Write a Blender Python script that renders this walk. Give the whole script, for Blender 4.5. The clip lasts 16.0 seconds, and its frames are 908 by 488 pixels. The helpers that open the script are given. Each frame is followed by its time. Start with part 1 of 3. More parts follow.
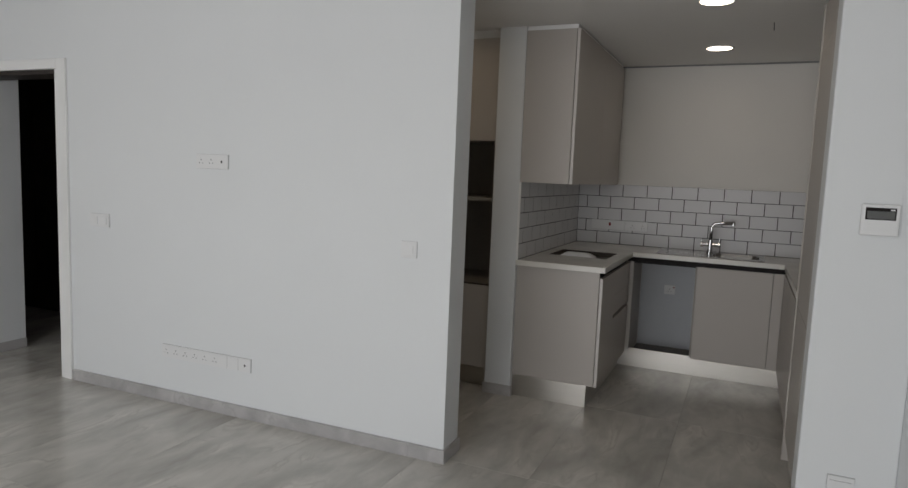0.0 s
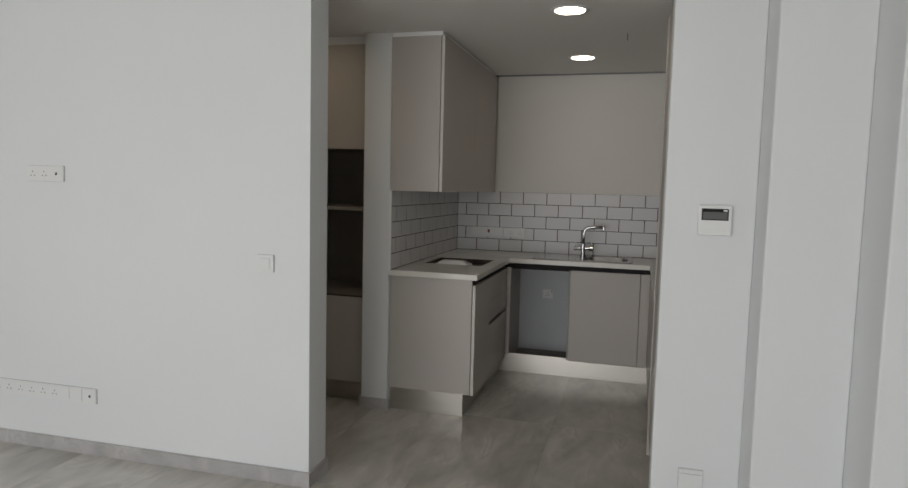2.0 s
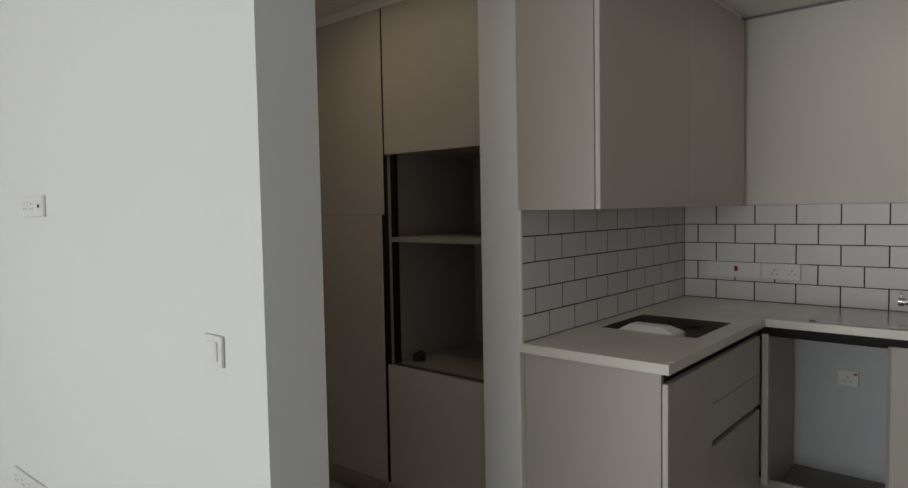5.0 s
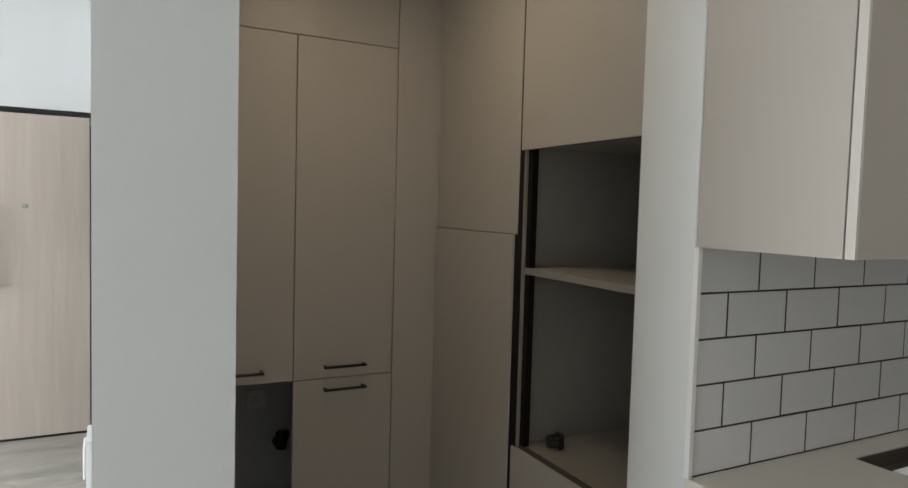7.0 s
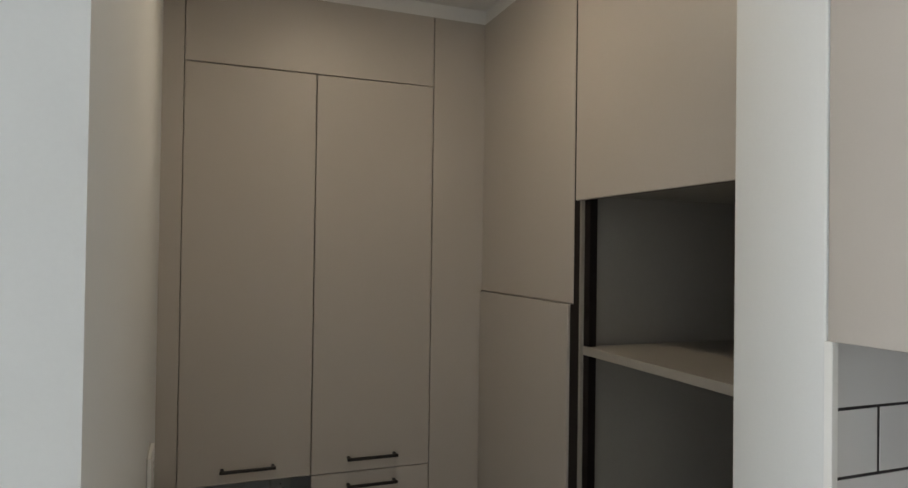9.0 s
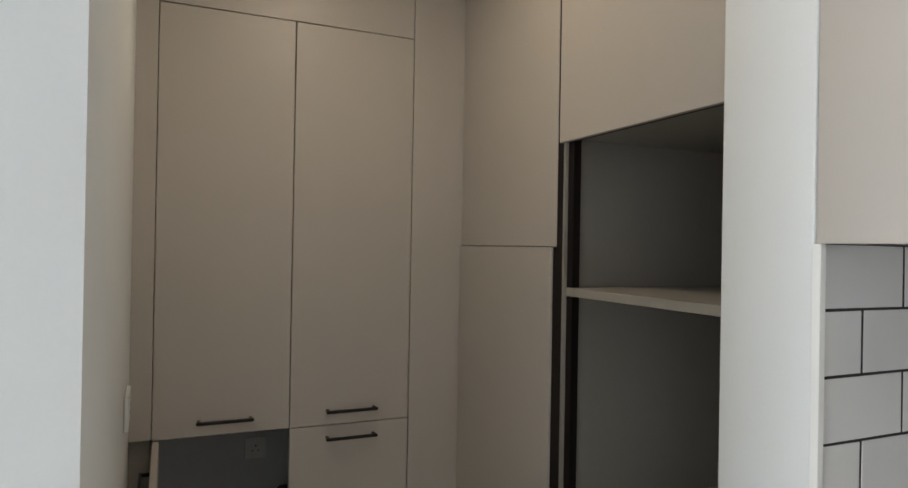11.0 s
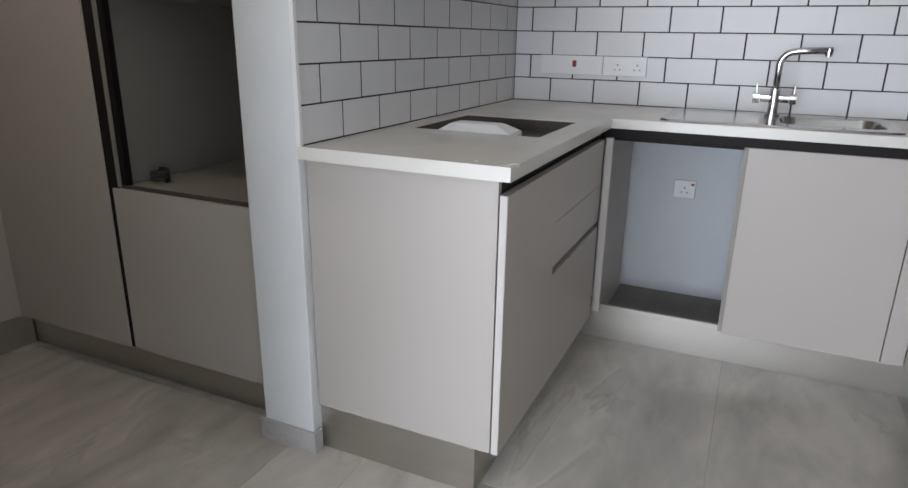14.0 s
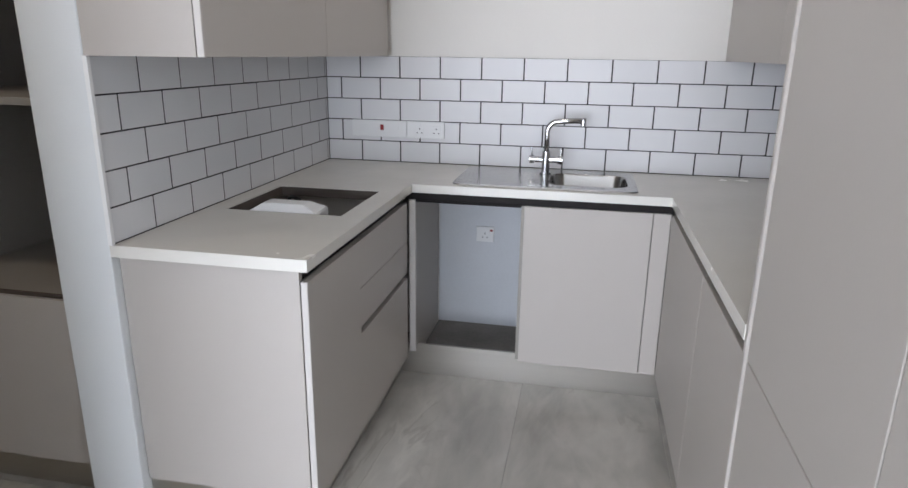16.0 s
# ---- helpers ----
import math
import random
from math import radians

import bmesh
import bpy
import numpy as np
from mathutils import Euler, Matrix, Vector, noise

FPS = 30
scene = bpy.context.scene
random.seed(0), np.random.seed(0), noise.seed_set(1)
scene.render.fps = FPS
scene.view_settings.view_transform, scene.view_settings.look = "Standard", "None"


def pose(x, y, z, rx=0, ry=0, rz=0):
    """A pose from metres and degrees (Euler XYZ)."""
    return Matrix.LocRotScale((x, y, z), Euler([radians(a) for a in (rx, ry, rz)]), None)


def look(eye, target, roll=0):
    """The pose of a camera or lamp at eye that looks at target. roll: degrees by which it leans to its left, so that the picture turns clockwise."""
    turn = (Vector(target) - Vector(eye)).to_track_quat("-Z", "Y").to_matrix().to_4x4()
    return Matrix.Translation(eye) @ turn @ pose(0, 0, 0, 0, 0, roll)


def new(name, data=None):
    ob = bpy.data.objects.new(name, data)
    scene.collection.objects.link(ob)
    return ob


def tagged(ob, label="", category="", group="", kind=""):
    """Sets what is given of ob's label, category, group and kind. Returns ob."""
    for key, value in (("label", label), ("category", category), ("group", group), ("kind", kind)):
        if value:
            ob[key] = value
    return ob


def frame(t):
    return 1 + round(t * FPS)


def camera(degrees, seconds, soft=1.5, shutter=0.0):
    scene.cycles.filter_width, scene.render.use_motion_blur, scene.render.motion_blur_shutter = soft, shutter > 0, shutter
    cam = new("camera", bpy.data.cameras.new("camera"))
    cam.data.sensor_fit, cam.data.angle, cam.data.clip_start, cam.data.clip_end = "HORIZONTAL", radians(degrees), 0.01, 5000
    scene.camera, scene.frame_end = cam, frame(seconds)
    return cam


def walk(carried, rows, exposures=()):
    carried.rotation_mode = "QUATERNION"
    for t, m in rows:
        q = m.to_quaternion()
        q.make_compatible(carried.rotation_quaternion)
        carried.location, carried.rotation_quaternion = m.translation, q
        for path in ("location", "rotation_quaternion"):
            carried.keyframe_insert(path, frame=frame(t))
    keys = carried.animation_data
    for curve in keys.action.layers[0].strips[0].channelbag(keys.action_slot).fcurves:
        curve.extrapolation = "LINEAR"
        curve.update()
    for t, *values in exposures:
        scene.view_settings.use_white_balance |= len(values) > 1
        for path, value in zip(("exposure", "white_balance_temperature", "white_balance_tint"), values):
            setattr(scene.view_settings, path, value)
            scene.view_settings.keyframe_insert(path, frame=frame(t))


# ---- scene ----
cam = camera(69.8, 16.0)
DAY, LAMP, PANTRY = 158.0, 11.0, 21.0   # watts of the window's daylight, glow of the lamps
PATH = [
    (0, (0.136, 0.026, 1.481), (-0.677, 1.841, 1.267), 2.3),
    (0.5, (0.167, 0.033, 1.487), (-0.466, 1.92, 1.288), 1.7),
    (1, (0.183, 0.044, 1.482), (-0.366, 1.958, 1.295), 1.4),
    (1.5, (0.218, 0.097, 1.489), (-0.311, 2.018, 1.311), 1.3),
    (2, (0.3, 0.177, 1.479), (-0.238, 2.095, 1.304), 1.4),
    (2.5, (0.281, 0.382, 1.466), (-0.281, 2.294, 1.294), 1.3),
    (3, (0.246, 0.67, 1.464), (-0.358, 2.571, 1.314), 0.4),
    (3.5, (0.284, 1.004, 1.481), (-0.419, 2.87, 1.334), 0.1),
    (4, (0.302, 1.343, 1.462), (-0.59, 3.128, 1.325), -0.3),
    (4.5, (0.27, 1.704, 1.451), (-0.841, 3.363, 1.328), -1.0),
    (7, (-0.212, 2.986, 1.515), (-1.991, 3.893, 1.406), 1.6),
    (7.5, (-0.354, 3.05, 1.512), (-2.18, 3.859, 1.416), 1.4),
    (8, (-0.495, 3.13, 1.571), (-2.343, 3.893, 1.528), 1.0),
    (10.5, (-0.542, 3.263, 1.542), (-2.413, 3.968, 1.606), 1.0),
    (11, (-0.55, 3.199, 1.431), (-2.381, 4.003, 1.439), 1.0),
    (11.5, (-0.543, 3.152, 1.321), (-2.342, 4.023, 1.234), 1.0),
    (12, (-0.518, 3.129, 1.25), (-2.214, 4.152, 0.968), 1.3),
    (12.5, (-0.455, 3.106, 1.189), (-2.032, 4.264, 0.776), 1.7),
    (13, (-0.321, 3.0, 1.166), (-1.752, 4.308, 0.675), 1.9),
    (13.5, (-0.233, 2.881, 1.177), (-1.423, 4.389, 0.622), 1.8),
    (14, (-0.156, 2.733, 1.211), (-0.95, 4.465, 0.604), 0.9),
    (14.5, (-0.091, 2.648, 1.261), (-0.64, 4.467, 0.639), -0.2),
    (15, (-0.029, 2.608, 1.336), (-0.505, 4.45, 0.719), -0.7),
    (15.5, (0.025, 2.575, 1.391), (-0.394, 4.435, 0.788), -0.0),
    (16, (0.055, 2.568, 1.464), (-0.317, 4.451, 0.901), 0.8),
]
EXPOSURES = [(0, -0.45, 7000, 15), (1, -0.34, 7080, 14), (2, -0.31, 7150, 14), (3, -0.26, 7150, 14), (4.5, -0.25, 7150, 13), (7, 0.88, 6800, 10), (8, 1.02, 6750, 10), (10.4, 1.42, 6620, 11),
             (11, 1.46, 6600, 11), (12.5, 1.53, 6380, 14), (13.0, 1.45, 6330, 15), (13.5, 1.27, 6330, 15), (14.0, 1.18, 6300, 15), (15, 1.38, 6260, 15), (16, 1.36, 6230, 16)]
walk(cam, [(t, look(eye, target, roll)) for t, eye, target, roll in PATH], EXPOSURES)

# ---- world, sun, large lights ----
world = bpy.data.worlds.new("world")
scene.world = world
world.use_nodes = True
wn = world.node_tree
sky = wn.nodes.new("ShaderNodeTexSky")
sky.sky_type = "NISHITA"
sky.sun_disc = False
sky.sun_elevation = radians(55)
sky.sun_rotation = radians(20)
wn.nodes["Background"].inputs["Strength"].default_value = 0.12
wn.links.new(sky.outputs["Color"], wn.nodes["Background"].inputs["Color"])

sun_data = bpy.data.lights.new("sun", "SUN")
sun_data.energy, sun_data.angle, sun_data.color = 2.0, radians(2), (1.0, 0.95, 0.88)
sun = new("sun", sun_data)
sun.matrix_world = look((-4, 14, 20), (0, 0, 0))

day_data = bpy.data.lights.new("window_daylight", "AREA")
day_data.shape, day_data.size, day_data.size_y = "RECTANGLE", 4.1, 2.05
day_data.energy, day_data.color = DAY, (0.88, 0.945, 1.0)
day = new("window_daylight", day_data)
day.matrix_world = look((-1.6, -3.28, 1.12), (-1.6, 5, 0.1))

# ---- materials ----
def surf(name, col, rough=0.5, metal=0.0, var=0.05, big=1.6, fine=60.0, bump=0.03, dist=0.002, stretch=(1, 1, 1), spec=0.5, rand=0.0, rvar=0.08):
    """A painted or solid surface: a broad cast, a fine grain, a slight relief, all at world size."""
    m = bpy.data.materials.new(name)
    m.use_nodes = True
    n, l = m.node_tree.nodes, m.node_tree.links
    b = n["Principled BSDF"]
    geo = n.new("ShaderNodeNewGeometry")
    mp = n.new("ShaderNodeMapping")
    mp.inputs["Scale"].default_value = stretch
    l.new(geo.outputs["Position"], mp.inputs["Vector"])
    n1 = n.new("ShaderNodeTexNoise")
    n1.inputs["Scale"].default_value, n1.inputs["Detail"].default_value = big, 4
    n2 = n.new("ShaderNodeTexNoise")
    n2.inputs["Scale"].default_value, n2.inputs["Detail"].default_value = fine, 3
    for k in (n1, n2):
        l.new(mp.outputs["Vector"], k.inputs["Vector"])
    add = n.new("ShaderNodeMath")
    add.operation = "MULTIPLY_ADD"
    add.inputs[1].default_value = 0.45
    l.new(n2.outputs["Fac"], add.inputs[0])
    l.new(n1.outputs["Fac"], add.inputs[2])
    last = add.outputs[0]
    if rand:
        oi = n.new("ShaderNodeObjectInfo")
        ra = n.new("ShaderNodeMath")
        ra.operation = "MULTIPLY_ADD"
        ra.inputs[1].default_value = rand
        l.new(oi.outputs["Random"], ra.inputs[0])
        l.new(last, ra.inputs[2])
        last = ra.outputs[0]
    ramp = n.new("ShaderNodeValToRGB")
    ramp.color_ramp.elements[0].position, ramp.color_ramp.elements[1].position = 0.40, 1.05
    ramp.color_ramp.elements[0].color = (*[c * (1 - var) for c in col], 1)
    ramp.color_ramp.elements[1].color = (*[min(1, c * (1 + var)) for c in col], 1)
    l.new(last, ramp.inputs["Fac"])
    l.new(ramp.outputs["Color"], b.inputs["Base Color"])
    rr = n.new("ShaderNodeMapRange")
    rr.inputs["To Min"].default_value, rr.inputs["To Max"].default_value = max(0.02, rough - rvar), min(1, rough + rvar)
    l.new(n1.outputs["Fac"], rr.inputs["Value"])
    l.new(rr.outputs["Result"], b.inputs["Roughness"])
    b.inputs["Metallic"].default_value = metal
    b.inputs["Specular IOR Level"].default_value = spec
    bp = n.new("ShaderNodeBump")
    bp.inputs["Strength"].default_value, bp.inputs["Distance"].default_value = bump, dist
    l.new(n2.outputs["Fac"], bp.inputs["Height"])
    l.new(bp.outputs["Normal"], b.inputs["Normal"])
    return m


def stone(name, dark, light, rough=0.19):
    """Grey porcelain with soft drifting veins; each tile takes its own piece of the pattern."""
    m = bpy.data.materials.new(name)
    m.use_nodes = True
    n, l = m.node_tree.nodes, m.node_tree.links
    b = n["Principled BSDF"]
    geo = n.new("ShaderNodeNewGeometry")
    oi = n.new("ShaderNodeObjectInfo")
    off = n.new("ShaderNodeVectorMath")
    off.operation = "MULTIPLY_ADD"
    off.inputs[1].default_value = (7.0, 11.0, 5.0)
    l.new(oi.outputs["Random"], off.inputs[0])
    l.new(geo.outputs["Position"], off.inputs[2])
    mp = n.new("ShaderNodeMapping")
    mp.inputs["Rotation"].default_value = (0, 0, radians(-14))
    mp.inputs["Scale"].default_value = (2.5, 0.95, 2.5)
    l.new(off.outputs[0], mp.inputs["Vector"])
    n1 = n.new("ShaderNodeTexNoise")
    n1.inputs["Scale"].default_value, n1.inputs["Detail"].default_value, n1.inputs["Distortion"].default_value = 1.3, 6, 1.1
    n2 = n.new("ShaderNodeTexNoise")
    n2.inputs["Scale"].default_value, n2.inputs["Detail"].default_value, n2.inputs["Distortion"].default_value = 4.5, 8, 0.6
    l.new(mp.outputs[0], n1.inputs["Vector"])
    l.new(mp.outputs[0], n2.inputs["Vector"])
    mix = n.new("ShaderNodeMath")
    mix.operation = "MULTIPLY_ADD"
    mix.inputs[1].default_value = 0.45
    l.new(n2.outputs["Fac"], mix.inputs[0])
    l.new(n1.outputs["Fac"], mix.inputs[2])
    ramp = n.new("ShaderNodeValToRGB")
    e = ramp.color_ramp.elements
    e[0].position, e[0].color = 0.50, (*dark, 1)
    e[1].position, e[1].color = 0.96, (*light, 1)
    mid = e.new(0.74)
    mid.color = (*[0.45 * a + 0.55 * c for a, c in zip(dark, light)], 1)
    l.new(mix.outputs[0], ramp.inputs["Fac"])
    # broken hairline veins, only where the broad cloud is dark
    n3 = n.new("ShaderNodeTexNoise")
    n3.inputs["Scale"].default_value, n3.inputs["Detail"].default_value, n3.inputs["Distortion"].default_value = 1.7, 7, 0.9
    l.new(mp.outputs[0], n3.inputs["Vector"])
    vein = n.new("ShaderNodeValToRGB")
    v = vein.color_ramp.elements
    v[0].position, v[0].color = 0.462, (1, 1, 1, 1)
    v[1].position, v[1].color = 0.508, (1, 1, 1, 1)
    core = v.new(0.485)
    core.color = (0.86, 0.85, 0.84, 1)
    bright = v.new(0.53)
    bright.color = (1.09, 1.09, 1.08, 1)
    v.new(0.57).color = (1, 1, 1, 1)
    l.new(n3.outputs["Fac"], vein.inputs["Fac"])
    gate = n.new("ShaderNodeMapRange")
    gate.inputs["From Min"].default_value, gate.inputs["From Max"].default_value = 0.48, 0.60
    l.new(n1.outputs["Fac"], gate.inputs["Value"])
    mul = n.new("ShaderNodeMix")
    mul.data_type, mul.blend_type = "RGBA", "MULTIPLY"
    l.new(gate.outputs["Result"], mul.inputs[0])
    l.new(ramp.outputs["Color"], mul.inputs[6])
    l.new(vein.outputs["Color"], mul.inputs[7])
    l.new(mul.outputs[2], b.inputs["Base Color"])
    rr = n.new("ShaderNodeMapRange")
    rr.inputs["To Min"].default_value, rr.inputs["To Max"].default_value = rough - 0.03, rough + 0.06
    l.new(n2.outputs["Fac"], rr.inputs["Value"])
    l.new(rr.outputs["Result"], b.inputs["Roughness"])
    bp = n.new("ShaderNodeBump")
    bp.inputs["Strength"].default_value, bp.inputs["Distance"].default_value = 0.015, 0.001
    l.new(n2.outputs["Fac"], bp.inputs["Height"])
    l.new(bp.outputs["Normal"], b.inputs["Normal"])
    return m


def wood(name, dark, light):
    m = bpy.data.materials.new(name)
    m.use_nodes = True
    n, l = m.node_tree.nodes, m.node_tree.links
    b = n["Principled BSDF"]
    geo = n.new("ShaderNodeNewGeometry")
    mp = n.new("ShaderNodeMapping")
    mp.inputs["Scale"].default_value = (14, 14, 0.7)
    l.new(geo.outputs["Position"], mp.inputs["Vector"])
    n1 = n.new("ShaderNodeTexNoise")
    n1.inputs["Scale"].default_value, n1.inputs["Detail"].default_value, n1.inputs["Distortion"].default_value = 1.5, 7, 0.8
    l.new(mp.outputs[0], n1.inputs["Vector"])
    ramp = n.new("ShaderNodeValToRGB")
    ramp.color_ramp.elements[0].position, ramp.color_ramp.elements[1].position = 0.3, 0.75
    ramp.color_ramp.elements[0].color, ramp.color_ramp.elements[1].color = (*dark, 1), (*light, 1)
    l.new(n1.outputs["Fac"], ramp.inputs["Fac"])
    l.new(ramp.outputs["Color"], b.inputs["Base Color"])
    b.inputs["Roughness"].default_value = 0.5
    return m


def glow(name, col, strength):
    m = bpy.data.materials.new(name)
    m.use_nodes = True
    b = m.node_tree.nodes["Principled BSDF"]
    b.inputs["Base Color"].default_value = (0.8, 0.8, 0.8, 1)
    b.inputs["Emission Color"].default_value = (*col, 1)
    b.inputs["Emission Strength"].default_value = strength
    return m


PAINT = surf("white_wall_paint", (0.746, 0.764, 0.771), 0.62, var=0.025, big=0.9, fine=180, bump=0.10, dist=0.001)
PAINT_WARM = surf("off_white_wall_paint", (0.745, 0.725, 0.685), 0.62, var=0.025, big=0.9, fine=180, bump=0.10, dist=0.001)
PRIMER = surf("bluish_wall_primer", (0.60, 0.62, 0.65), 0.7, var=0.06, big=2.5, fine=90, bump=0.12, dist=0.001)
EDGEBROWN = surf("raw_brown_edge", (0.075, 0.06, 0.05), 0.75, var=0.15, big=12, fine=160, bump=0.2)
CEIL = surf("ceiling_paint", (0.86, 0.85, 0.83), 0.8, var=0.02, big=0.8, fine=120, bump=0.06)
GREIGE = surf("greige_cabinet_lacquer", (0.474, 0.439, 0.405), 0.42, var=0.025, big=1.2, fine=220, bump=0.012, dist=0.0006)
# paler greige: painted highlight on front edges, and the pale bay panel
GREIGE_EDGE = surf("greige_lit_edge_and_panel", (0.60, 0.57, 0.54), 0.38, var=0.02, bump=0.01)
CARCASS = surf("grey_board", (0.30, 0.28, 0.25), 0.55, var=0.05, big=3, fine=90, bump=0.03)
BLACK = surf("black_anodised_channel", (0.013, 0.010, 0.010), 0.5, var=0.1, bump=0.02, spec=0.15)
BLACK_METAL = surf("black_metal", (0.022, 0.02, 0.02), 0.38, metal=0.6, var=0.1, bump=0.02)
ALU = surf("brushed_aluminium", (0.52, 0.495, 0.455), 0.33, metal=1.0, var=0.03, big=2, fine=40, bump=0.008, stretch=(0.4, 0.4, 30))
QUARTZ = surf("white_quartz", (0.705, 0.685, 0.635), 0.24, var=0.03, big=4, fine=320, bump=0.01, dist=0.0005)
GLAZE = surf("white_tile_glaze", (0.69, 0.69, 0.70), 0.24, var=0.035, big=5, fine=11, bump=0.16, dist=0.002, rand=0.5, rvar=0.05, spec=0.14)
GROUT = surf("dark_grout", (0.022, 0.021, 0.023), 0.85, var=0.25, big=8, fine=200, bump=0.2)
FLOORSTONE = stone("grey_porcelain", (0.405, 0.389, 0.355), (0.635, 0.612, 0.566))
SKIRTSTONE = stone("grey_skirting_porcelain", (0.34, 0.328, 0.325), (0.50, 0.487, 0.485), 0.3)
JOINT = surf("grey_joint", (0.47, 0.455, 0.425), 0.85, var=0.15, bump=0.2)
SHEETGREY = surf("pale_grey_sheet", (0.26, 0.25, 0.235), 0.5, var=0.05)
STEEL = surf("stainless_steel", (0.43, 0.42, 0.405), 0.22, metal=1.0, var=0.05, big=4, fine=90, bump=0.01, stretch=(1, 12, 1))
CHROME = surf("chrome", (0.50, 0.50, 0.51), 0.16, metal=1.0, var=0.01, bump=0.0, rvar=0.02)
PLASTIC = surf("white_plastic", (0.76, 0.765, 0.765), 0.35, var=0.015, fine=80, bump=0.01)
PLATESHADE = surf("plate_shadow_grey", (0.42, 0.42, 0.42), 0.7, var=0.05)
GREYMARK = surf("grey_print", (0.24, 0.24, 0.24), 0.6, var=0.05)
DARKHOLE = surf("dark_slot", (0.03, 0.03, 0.03), 0.6, var=0.05)
RED = surf("red_rocker", (0.26, 0.012, 0.015), 0.3, var=0.05)
SCREEN = surf("grey_lcd", (0.115, 0.118, 0.115), 0.4, var=0.08, spec=0.3)
TRIM = surf("white_trim", (0.83, 0.83, 0.82), 0.35, var=0.02, bump=0.01)
FOAM = surf("white_foam", (0.80, 0.80, 0.80), 0.8, var=0.04, fine=140, bump=0.15)
SCREED = surf("raw_screed", (0.23, 0.215, 0.20), 0.9, var=0.25, big=6, fine=70, bump=0.3, dist=0.004)
OAK = wood("pale_oak_laminate", (0.52, 0.445, 0.39), (0.585, 0.51, 0.455))
# near-black brown that stands in for shade in and beyond the doorway
DOORSHADE = wood("doorway_shade_brown", (0.020, 0.015, 0.012), (0.035, 0.026, 0.02))
RUBBER = surf("black_rubber", (0.02, 0.02, 0.02), 0.6, var=0.1)
CONCRETE = surf("outdoor_paving", (0.35, 0.34, 0.32), 0.85, var=0.12, big=2, fine=40, bump=0.2)
LAMP_GLOW = glow("lamp_diffuser", (1.0, 0.90, 0.76), LAMP)
PANTRY_GLOW = glow("pantry_lamp_diffuser", (1.0, 0.84, 0.62), PANTRY)

# ---- mesh helpers ----
def box(bm, x0, x1, y0, y1, z0, z1, bev=0.0, seg=1):
    """Adds a box between the given limits, with its edges eased by bev."""
    r = bmesh.ops.create_cube(bm, size=1.0)
    vs = r["verts"]
    for v in vs:
        v.co = Vector(((x0 + x1) / 2 + v.co.x * (x1 - x0), (y0 + y1) / 2 + v.co.y * (y1 - y0), (z0 + z1) / 2 + v.co.z * (z1 - z0)))
    if bev:
        es = list({e for v in vs for e in v.link_edges})
        bmesh.ops.bevel(bm, geom=es, offset=bev, segments=seg, affect="EDGES", profile=0.5)
    return bm


def mk(*b, bev=0.0, seg=1):
    """A bmesh of one or more boxes."""
    bm = bmesh.new()
    for q in b:
        box(bm, *q, bev=bev, seg=seg)
    return bm


def cyl(bm, p0, p1, r0, r1=None, n=24, caps=True):
    """Adds a cylinder or cone from p0 to p1."""
    p0, p1 = Vector(p0), Vector(p1)
    d = p1 - p0
    m = Matrix.Translation((p0 + p1) / 2) @ d.to_track_quat("Z", "Y").to_matrix().to_4x4()
    bmesh.ops.create_cone(bm, cap_ends=caps, segments=n, radius1=r0, radius2=r0 if r1 is None else r1, depth=d.length, matrix=m)
    return bm


def tube(bm, pts, r, n=14):
    """Adds a round tube along a line of points."""
    rings = []
    pts = [Vector(p) for p in pts]
    up = Vector((0, 1, 0))
    for i, p in enumerate(pts):
        d = (pts[min(i + 1, len(pts) - 1)] - pts[max(i - 1, 0)]).normalized()
        a = d.cross(up)
        a = a.normalized() if a.length > 1e-4 else Vector((1, 0, 0))
        c = a.cross(d).normalized()
        rings.append([bm.verts.new(p + r * (math.cos(k * math.tau / n) * a + math.sin(k * math.tau / n) * c)) for k in range(n)])
    for s, q in zip(rings, rings[1:]):
        for k in range(n):
            bm.faces.new((s[k], s[(k + 1) % n], q[(k + 1) % n], q[k]))
    bm.faces.new(rings[0][::-1])
    bm.faces.new(rings[-1])
    return bm


def slab(xs, ys, keep, z0, z1, bev=0.003):
    """One slab over the cells of a grid for which keep(x, y) holds, with eased edges."""
    bm = bmesh.new()
    grid = {}
    def vert(i, j):
        if (i, j) not in grid:
            grid[i, j] = bm.verts.new((xs[i], ys[j], z0))
        return grid[i, j]
    for i in range(len(xs) - 1):
        for j in range(len(ys) - 1):
            if keep((xs[i] + xs[i + 1]) / 2, (ys[j] + ys[j + 1]) / 2):
                bm.faces.new((vert(i, j), vert(i, j + 1), vert(i + 1, j + 1), vert(i + 1, j)))
    r = bmesh.ops.extrude_face_region(bm, geom=bm.faces[:])
    for g in r["geom"]:
        if isinstance(g, bmesh.types.BMVert):
            g.co.z = z1
    bmesh.ops.recalc_face_normals(bm, faces=bm.faces[:])
    if bev:
        es = [e for e in bm.edges if len(e.link_faces) == 2 and e.calc_face_angle(0) > 0.5]
        bmesh.ops.bevel(bm, geom=es, offset=bev, segments=1, affect="EDGES", profile=0.5)
    return bm


